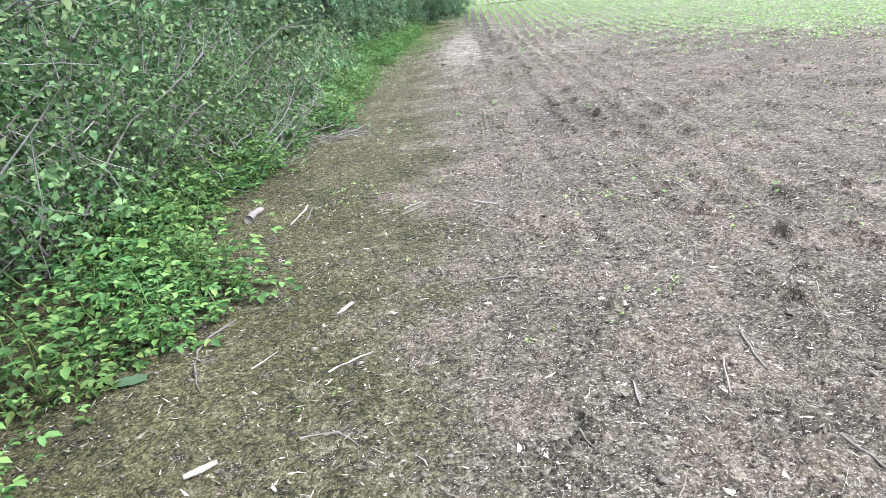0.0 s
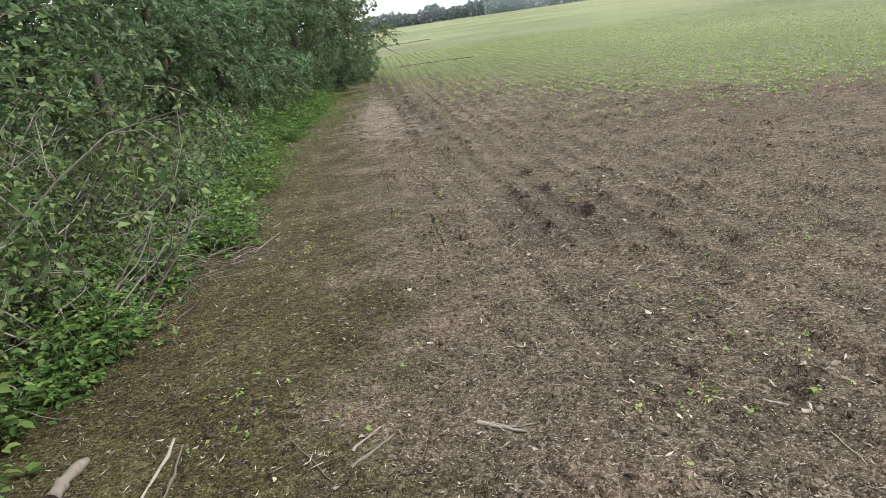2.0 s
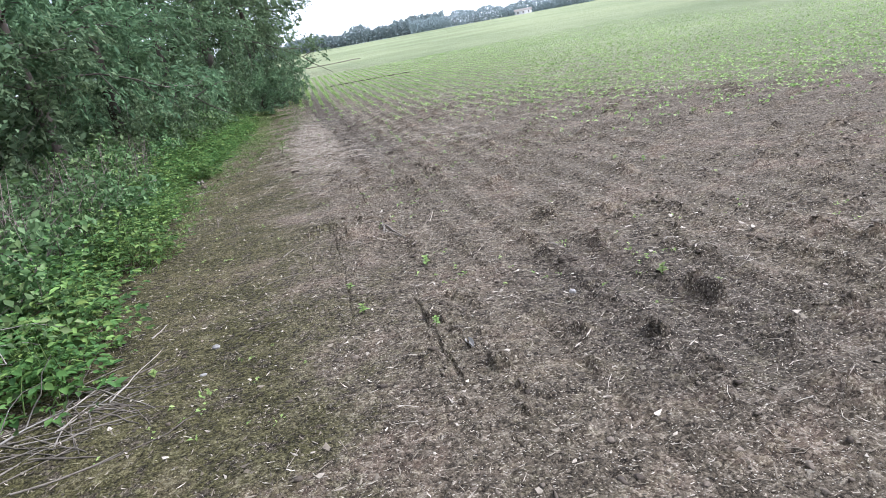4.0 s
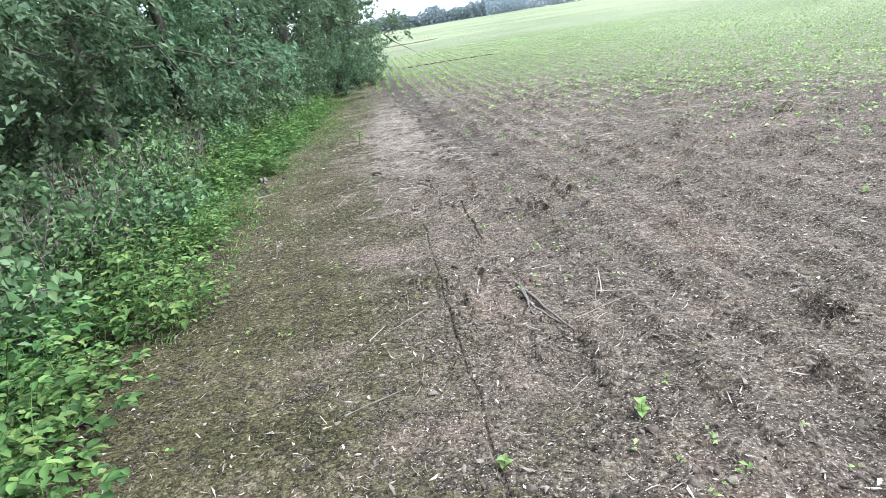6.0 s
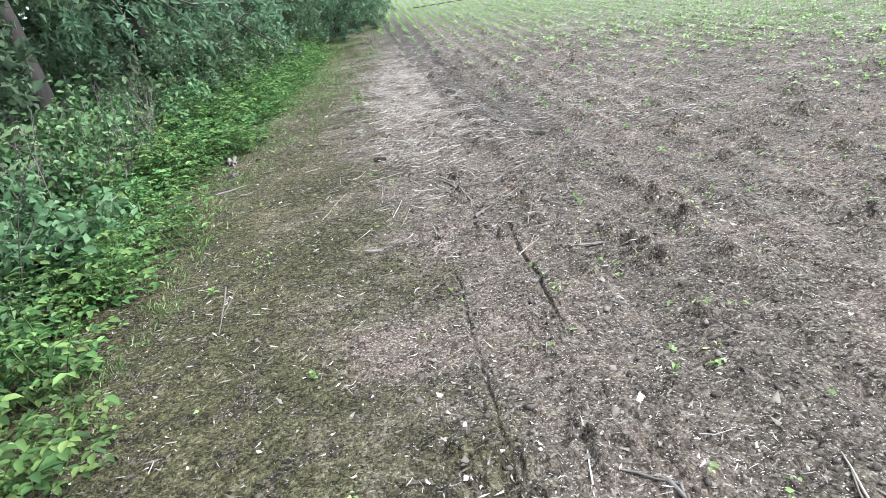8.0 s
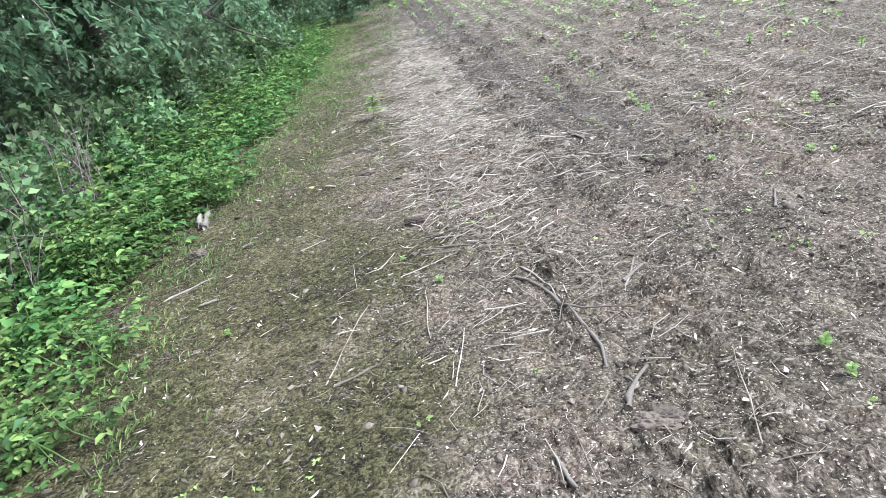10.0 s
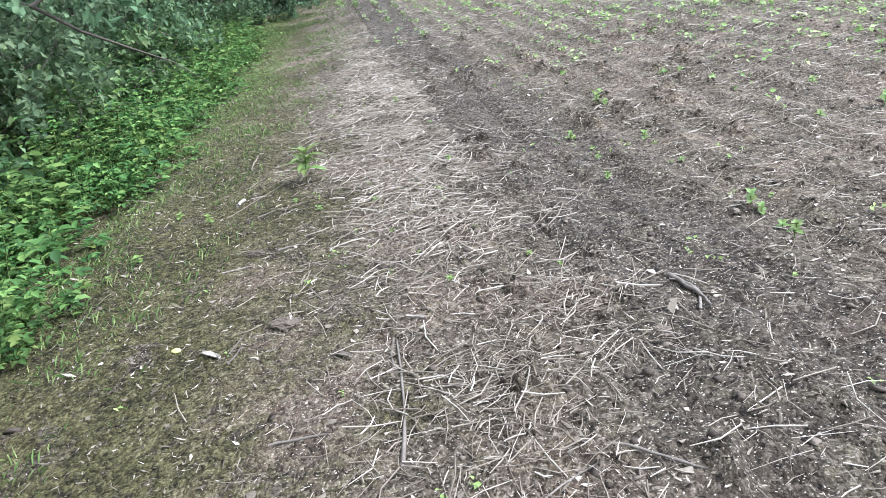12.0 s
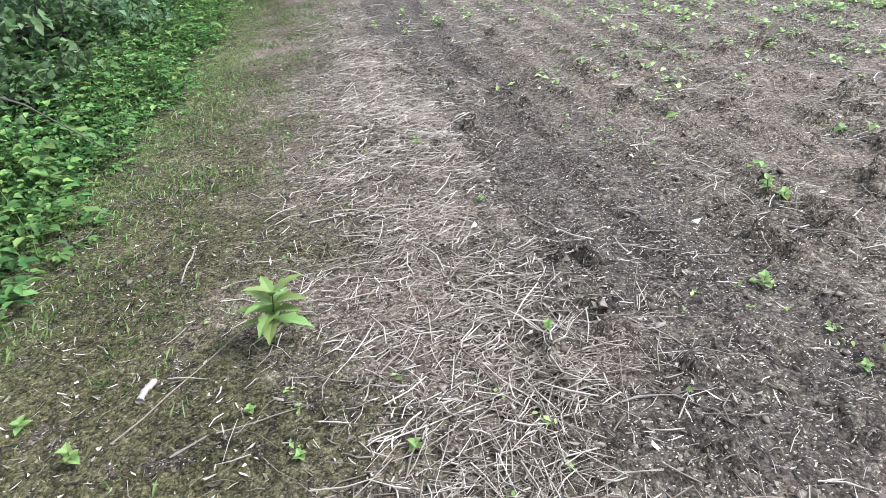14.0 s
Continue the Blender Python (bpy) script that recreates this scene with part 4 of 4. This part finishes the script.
def log(x, y, angle, length, radius, bend=0.0):
    rod("short_log", "short pale weathered log beside the herbs", "log", "short logs", WOOD, x, y, angle, length, radius * 0.75, bend + 0.05, 9, 10)


def slab(name, label, category, mat, x, y, angle, length, width, thick, curl):
    """A curled piece of bark or leaf with real thickness."""
    count_things[0] += 1
    rng = np.random.RandomState(2000 + count_things[0])
    bm = bmesh.new()
    nx, ny = 7, 4
    grid = [[None] * ny for _ in range(nx)]
    for i in range(nx):
        u = i / (nx - 1) - 0.5
        w = width * (1 - 1.6 * u * u) * (0.85 + 0.3 * rng.rand())
        for j in range(ny):
            v = j / (ny - 1) - 0.5
            grid[i][j] = bm.verts.new((u * length, v * w, curl * (4 * v * v) * width + rng.normal() * thick * 0.4))
    for i in range(nx - 1):
        for j in range(ny - 1):
            bm.faces.new((grid[i][j], grid[i + 1][j], grid[i + 1][j + 1], grid[i][j + 1]))
    made = bmesh.ops.extrude_face_region(bm, geom=bm.faces[:])
    for g in made["geom"]:
        if isinstance(g, bmesh.types.BMVert):
            g.co.z += thick
    bmesh.ops.recalc_face_normals(bm, faces=bm.faces[:])
    me = bpy.data.meshes.new(name)
    bm.to_mesh(me)
    bm.free()
    me.materials.append(mat)
    ob = new(name, me)
    ob.matrix_basis = pose(x, y, float(top(x, y)) + 0.006, rng.normal() * 5, rng.normal() * 5, angle)
    tagged(ob, label, category)


def bark(x, y, angle, length, radius, bend=0.0):
    slab("bark_piece", "curled pale piece of bark lying on the soil", "bark", PALEBARK, x, y, angle, length * 0.9, radius * 1.15, 0.005, 0.3)


def leafcurl(x, y, angle, length, radius, bend=0.0):
    slab("husk", "curled grey dry husk lying on the soil", "husk", GREYSTONE, x, y, angle, length, radius * 2.2, 0.003, 0.5)


def greenleaf(x, y, angle, length, radius, bend=0.0):
    slab("fallen_leaf", "broad fallen green leaf on the soil", "leaf", LEAF_TREE, x, y, angle, length, radius * 1.8, 0.002, 0.15)


def yellow(x, y, angle, length, radius, bend=0.0):
    lump("yellow_husk", "small oval yellow husk on the mossy soil", "husk", YELLOW, x, y, length * 0.6, radius * 0.9, angle, 0.05)


def lump(name, label, category, mat, x, y, length, height, angle, rough):
    count_things[0] += 1
    rng = np.random.RandomState(3000 + count_things[0])
    bm = bmesh.new()
    bmesh.ops.create_icosphere(bm, subdivisions=3, radius=0.5)
    shift = Vector(rng.rand(3) * 50)
    for v in bm.verts:
        k = 1 + rough * (noise.noise(v.co * 3 + shift) + 0.6 * noise.noise(v.co * 8 + shift))
        v.co = Vector((v.co.x * length * k, v.co.y * length * 0.7 * k, v.co.z * height * 1.1 * k))
    me = bpy.data.meshes.new(name)
    bm.to_mesh(me)
    bm.free()
    me.materials.append(mat)
    ob = new(name, me)
    ob.matrix_basis = pose(x, y, float(top(x, y)) + height * 0.22, 0, 0, angle)
    tagged(ob, label, category)


def clod(x, y, angle, length, radius, bend=0.0):
    """A crumbling clod: one knobbly lump of soil sunk into the ground."""
    count_things[0] += 1
    shift = Vector((count_things[0] * 3.7, 1.3, 8.1))
    length = min(length, 0.22) * 0.62
    radius = max(min(radius, 0.03), length * 0.16)
    bm = bmesh.new()
    bmesh.ops.create_icosphere(bm, subdivisions=4, radius=0.5)
    for v in bm.verts:
        k = 1 + 0.5 * noise.noise(v.co * 3.2 + shift) + 0.45 * abs(noise.noise(v.co * 7.5 + shift)) + 0.2 * noise.noise(v.co * 17 + shift)
        v.co = Vector((v.co.x * length * k, v.co.y * length * 0.6 * k, v.co.z * radius * 2.0 * k))
    me = bpy.data.meshes.new("soil_clod")
    bm.to_mesh(me)
    bm.free()
    me.materials.append(CLOD)
    ob = new("soil_clod", me)
    ob.matrix_basis = pose(x, y, float(top(x, y)) + radius * 0.15, 0, 0, angle)
    tagged(ob, "crumbling dark clod of turned soil", "clod")


def stone(x, y, angle, length, radius, bend=0.0):
    lump("stone", "small pale rounded stone in the soil", "stone", GREYSTONE, x, y, max(length, 0.04), radius, angle, 0.2)


branch(0.42, 14.09, -80, 0.84, 0.0153, 0.11)
branch(0.53, 13.53, 55, 0.24, 0.0180, 0.07)
clod(0.54, 13.36, -13, 0.18, 0.0428)
stick(0.19, 13.25, -83, 0.17, 0.0135)
bark(-0.22, 13.20, -4, 0.13, 0.0211)
bark(0.99, 12.71, -7, 0.17, 0.0241)
stick(-0.44, 14.04, 18, 0.22, 0.0090)
log(-1.71, 16.70, 107, 0.30, 0.0345)
log(-1.65, 16.66, 96, 0.37, 0.0366)
clod(-1.56, 15.96, -17, 0.27, 0.0534)
stick(-1.57, 15.78, 55, 0.28, 0.0114)
stick(-1.47, 15.39, 33, 0.33, 0.0107)
stick(-1.88, 15.09, 11, 0.26, 0.0105)
stick(0.07, 16.14, 84, 0.66, 0.0112)
clod(-0.08, 15.50, -20, 0.20, 0.0340)
stick(0.04, 14.95, -27, 0.27, 0.0076)
stick(0.82, 14.27, 58, 0.25, 0.0096)
stick(1.31, 14.27, -57, 0.17, 0.0086)
stick(1.68, 14.59, 61, 0.25, 0.0111)
stalk(0.82, 13.37, 70, 0.45, 0.0049)
stalk(0.67, 12.84, 39, 0.21, 0.0053)
stick(-1.08, 12.89, 93, 0.44, 0.0064)
stick(0.04, 12.77, 41, 0.11, 0.0090)
stalk(-0.46, 14.31, 69, 0.59, 0.0060)
stalk(-0.10, 14.39, 87, 0.45, 0.0062)
stalk(-0.02, 14.00, 78, 0.39, 0.0056)
branch(0.61, 10.54, -88, 0.74, 0.0109, -0.05)
stick(0.53, 10.96, -38, 0.18, 0.0074)
stick(0.56, 10.66, -99, 0.40, 0.0083, 0.04)
stalk(1.00, 10.63, -112, 0.42, 0.0075)
stalk(1.08, 10.52, -21, 0.25, 0.0057)
stalk(0.94, 10.37, 26, 0.48, 0.0051)
stalk(-0.10, 10.95, -96, 0.27, 0.0049)
stick(-0.29, 10.59, 54, 0.17, 0.0062)
stalk(-1.06, 12.81, -83, 0.59, 0.0106)
stick(-1.50, 11.15, 76, 0.12, 0.0084)
stalk(-1.64, 11.37, 37, 0.26, 0.0076)
stalk(-0.12, 10.66, 38, 0.34, 0.0042)
stalk(0.35, 10.97, -104, 0.33, 0.0051)
stick(0.60, 10.52, -86, 0.83, 0.0131)
stick(0.56, 10.62, -98, 0.49, 0.0108)
stalk(1.03, 10.72, 72, 0.38, 0.0103)
leafcurl(0.57, 7.96, -90, 0.11, 0.0147)
bark(0.56, 8.16, -40, 0.08, 0.0088)
stick(-1.59, 9.14, -14, 0.56, 0.0081)
stick(-1.28, 8.61, -19, 0.78, 0.0071)
stick(-1.42, 8.58, 32, 0.31, 0.0053)
stick(-1.14, 8.43, 14, 0.50, 0.0050)
stick(-1.35, 8.48, -28, 0.55, 0.0055)
stick(-1.48, 8.73, -83, 0.69, 0.0061)
stick(-1.22, 8.50, -47, 0.68, 0.0069)
stick(-1.07, 8.52, 23, 0.26, 0.0050)
stalk(2.01, 8.84, -4, 0.14, 0.0080)
bark(1.54, 9.09, -72, 0.09, 0.0144)
stalk(1.92, 9.34, 51, 0.26, 0.0068)
stick(-1.17, 9.38, 73, 0.24, 0.0077)
stick(-0.30, 9.88, 30, 0.38, 0.0067)
stick(-0.43, 8.98, 2, 0.26, 0.0054)
clod(1.47, 8.73, -41, 0.18, 0.0584)
clod(0.51, 13.34, -24, 0.27, 0.0454)
clod(1.54, 8.47, -34, 0.07, 0.0305)
stone(1.27, 8.24, -34, 0.04, 0.0251)
stone(-0.76, 8.83, -22, 0.05, 0.0265)
stone(-0.80, 8.49, 0, 0.02, 0.0144)
log(-1.62, 5.05, 84, 0.29, 0.0572)
stick(-1.17, 5.00, 94, 0.42, 0.0125)
stick(-0.28, 4.86, 43, 0.26, 0.0133)
branch(0.34, 4.85, -22, 0.22, 0.0107, -0.13)
stick(-0.54, 4.88, -57, 0.40, 0.0080)
bark(1.39, 4.56, -41, 0.11, 0.0108)
stalk(1.94, 4.36, -54, 0.22, 0.0064)
stalk(1.50, 4.29, -93, 0.21, 0.0045)
branch(-1.16, 2.84, -83, 0.70, 0.0116, -0.16)
stick(-0.49, 2.67, 40, 0.25, 0.0095)
stick(-1.24, 5.02, -90, 0.52, 0.0125)
stick(0.29, 4.83, -38, 0.24, 0.0158)
stick(-0.29, 4.94, 43, 0.21, 0.0135)
stick(0.28, 3.42, 3, 0.19, 0.0115)
stick(1.29, 2.46, -92, 0.31, 0.0100)
stalk(1.11, 2.30, -105, 0.24, 0.0080)
bark(0.73, 2.23, -96, 0.18, 0.0124)
stick(1.35, 1.80, -71, 0.18, 0.0095)
bark(-0.95, 1.96, 39, 0.14, 0.0284)
branch(-0.49, 2.07, -14, 0.25, 0.0094, 0.21)
stick(-0.92, 2.74, 54, 0.17, 0.0072)
greenleaf(-1.54, 2.63, 8, 0.15, 0.0400)
bark(-0.59, 3.20, 54, 0.14, 0.0219)
stick(0.47, 1.97, -68, 0.11, 0.0067)
branch(0.93, 17.92, -28, 0.34, 0.0056, 0.22)
stick(2.06, 18.64, -56, 0.30, 0.0085)
stalk(-0.59, 18.63, 53, 0.62, 0.0054)
stick(-0.51, 18.28, 27, 0.13, 0.0091)
stalk(-0.67, 19.55, 87, 0.37, 0.0085)
log(-0.70, 18.62, 68, 0.11, 0.0182)
stalk(0.03, 18.20, -20, 0.30, 0.0048, -0.04)
stalk(-0.27, 18.31, 2, 0.32, 0.0051)
stalk(0.28, 18.12, 14, 0.38, 0.0045)
stalk(1.09, 18.29, -63, 0.22, 0.0065)
bark(0.20, 16.59, -24, 0.10, 0.0160)
yellow(-0.82, 16.81, -30, 0.08, 0.0162)
stick(0.07, 16.38, -100, 0.23, 0.0087)
branch(1.23, 16.30, -96, 0.27, 0.0131, 0.16)
clod(-0.35, 16.81, -32, 0.19, 0.0200)
stick(-0.56, 16.74, 67, 0.13, 0.0075)
bark(-0.66, 16.70, -42, 0.13, 0.0198)
bark(-0.11, 16.45, -53, 0.10, 0.0213)
stick(-0.21, 17.01, -70, 0.15, 0.0071)
stick(-0.34, 17.66, -8, 0.15, 0.0113)
clod(-0.54, 17.68, -32, 0.15, 0.0174)
clod(1.02, 16.09, 174, 0.09, 0.0249)
stick(-0.63, 17.53, 0, 0.16, 0.0083)
stalk(1.29, 16.64, -11, 0.15, 0.0057)
stick(0.73, 15.57, -40, 0.26, 0.0082)
stick(0.34, 15.54, 23, 0.46, 0.0063)
branch(1.24, 16.30, -90, 0.30, 0.0156, 0.07)
stick(0.10, 15.01, -31, 0.31, 0.0101)
stick(0.10, 15.16, -17, 0.17, 0.0081)
branch(0.42, 14.41, -79, 0.36, 0.0096, 0.03)
stick(0.82, 14.27, 45, 0.20, 0.0142)
stick(-1.80, 15.17, 13, 0.18, 0.0100)
stalk(-0.04, 14.86, 20, 0.35, 0.0041)
stick(-0.29, 16.05, -3, 0.20, 0.0090)
stick(-0.25, 14.77, 76, 0.08, 0.0080)
stick(-0.55, 16.66, 63, 0.13, 0.0087)
clod(1.02, 14.93, -15, 0.11, 0.0344)
clod(1.48, 15.44, -32, 0.13, 0.0337)
bark(-1.30, 15.11, 22, 0.11, 0.0154)
stick(-1.19, 15.91, 34, 0.11, 0.0107)

rng = np.random.RandomState(77)
for q in range(46):
    stick(-1.4 + rng.normal() * 0.24, 8.3 + rng.normal() * 0.24, rng.normal() * 40, 0.3 + 0.35 * rng.rand(), 0.005 + 0.003 * rng.rand(), rng.normal() * 0.05)

# ---------------------------------------------------------------- single young plants on the soil
def leaf_mesh(name, length, width, mat, lobes=0):
    """A leaf blade with a folded rib, arched along its length, base at the origin and tip along x."""
    bm = bmesh.new()
    rows = []
    k = 8
    for i in range(k):
        u = i / (k - 1)
        w = width * 0.5 * math.sin(math.pi * min(1, 0.06 + 0.94 * u) ** 0.8) * (1 + (0.18 * math.sin(u * 19) if lobes else 0))
        z = length * (0.25 * u - 0.42 * u * u)
        rows.append([bm.verts.new((u * length, s * w, z + abs(s) * w * 0.3)) for s in (-1, 0, 1)])
    for i in range(k - 1):
        for j in (0, 1):
            bm.faces.new((rows[i][j], rows[i + 1][j], rows[i + 1][j + 1], rows[i][j + 1]))
    me = bpy.data.meshes.new(name)
    bm.to_mesh(me)
    bm.free()
    me.materials.append(mat)
    return me


BLADE_LONG = leaf_mesh("leaf", 0.13, 0.05, LEAF_SEED, 1)
BLADE_SMALL = leaf_mesh("leaf", 0.045, 0.034, LEAF_SEED)


def make_sprout(name, label, category, group, height, blade, tiers, each, seed):
    rng = np.random.RandomState(seed)
    path = limb_path(rng, (0, 0, -0.02), (0.05, 0.05, 1), height, 4, 0.06, 0)
    plant = thing(name, label, category, group)
    part("stem", mesh_np("stem", *tube(path, np.linspace(0.0035, 0.0015, 5), 5), LEAF_GRASS, True), plant)
    for t in range(tiers):
        u = 0.35 + 0.65 * (t + 1) / tiers
        at = path[0] + (path[-1] - path[0]) * u
        for q in range(each):
            ob = part("leaf", blade, plant)
            a = 360 * q / each + t * 67 + rng.normal() * 12
            s = (1.05 - 0.35 * u) * (0.8 + 0.35 * rng.rand())
            ob.matrix_basis = pose(at[0], at[1], at[2], 0, -4 - 24 * u * u + rng.normal() * 8, a) @ Matrix.Diagonal((s, s, s, 1))
    return plant


BIG = [make_sprout("tree_seedling", "knee-low seedling with long toothed bright green leaves", "plant", "young plants on the soil", 0.17, BLADE_LONG, 4, 4, 301)]
place(BIG, [(-0.25, 18.76, 1.4)])
SPROUTS = [make_sprout("weed_sprout", "small yellow-green sprout on bare soil", "plant", "sprouts on the soil", 0.05, BLADE_SMALL, 2, 3, 310),
           make_sprout("weed_sprout", "small yellow-green sprout on bare soil", "plant", "sprouts on the soil", 0.07, BLADE_SMALL, 3, 3, 311)]


def sprouts(*spots):
    for x, y, s in spots:
        ob = SPROUTS[int(x * 100) % 2]
        s = s * 0.72
        copy_thing(ob, Matrix.Translation((x, y, float(top(x, y)))) @ Matrix.Rotation(x * 40 + y * 7, 4, "Z") @ Matrix.Diagonal((s, s, s, 1)))


SPROUTS[0].matrix_basis = Matrix.Translation((0.1, 9.24, float(top(0.1, 9.24))))
SPROUTS[1].matrix_basis = Matrix.Translation((0.13, 8.77, float(top(0.13, 8.77))))
sprouts((0.67, 9.36, 1.5), (0.47, 8.26, 1.2), (5.43, 13.04, 1.7), (5.6, 13.2, 1.6), (5.25, 13.1, 1.5), (5.75, 13.0, 1.4), (3.28, 11.35, 1.5), (3.5, 10.77, 1.5), (3.35, 10.9, 1.3), (1.77, 8.13, 1.4), (-1.08, 8.64, 1.3))
sprouts((-0.16, 18.1, 1.0), (0.18, 18.03, 1.2), (0.73, 18.39, 1.0), (1.61, 18.41, 1.4), (1.58, 17.9, 1.1), (2.12, 18.98, 1.7), (0.82, 19.61, 1.0), (-0.32, 18.37, 1.0))
sprouts((-0.02, 14.63, 1.1), (-0.18, 15.01, 0.9), (1.87, 16.81, 1.5), (1.85, 16.49, 1.6), (1.7, 15.23, 1.2), (-1.34, 17.73, 1.2), (2.06, 14.09, 1.5), (1.16, 13.48, 1.1))
sprouts((1.14, 13.33, 1.0), (2.16, 15.0, 1.5), (-1.18, 13.02, 1.6), (1.88, 16.6, 1.4), (2.24, 16.21, 1.5), (2.71, 15.76, 1.6), (-1.11, 14.69, 0.9), (3.39, 17.69, 2.0))
sprouts((3.71, 16.66, 2.0), (0.8, 16.92, 0.8), (1.97, 18.04, 1.5), (1.49, 17.56, 1.1), (1.96, 17.58, 1.1), (2.09, 19.06, 1.6), (-1.22, 17.9, 1.8), (-1.46, 17.71, 1.8))
sprouts((3.48, 18.43, 1.9), (2.98, 17.74, 1.5), (1.89, 16.76, 1.3), (0.4, 16.83, 0.9), (-0.87, 18.33, 1.5), (-1.1, 18.56, 1.5), (0.65, 20.53, 1.4), (-0.53, 11.91, 0.9))
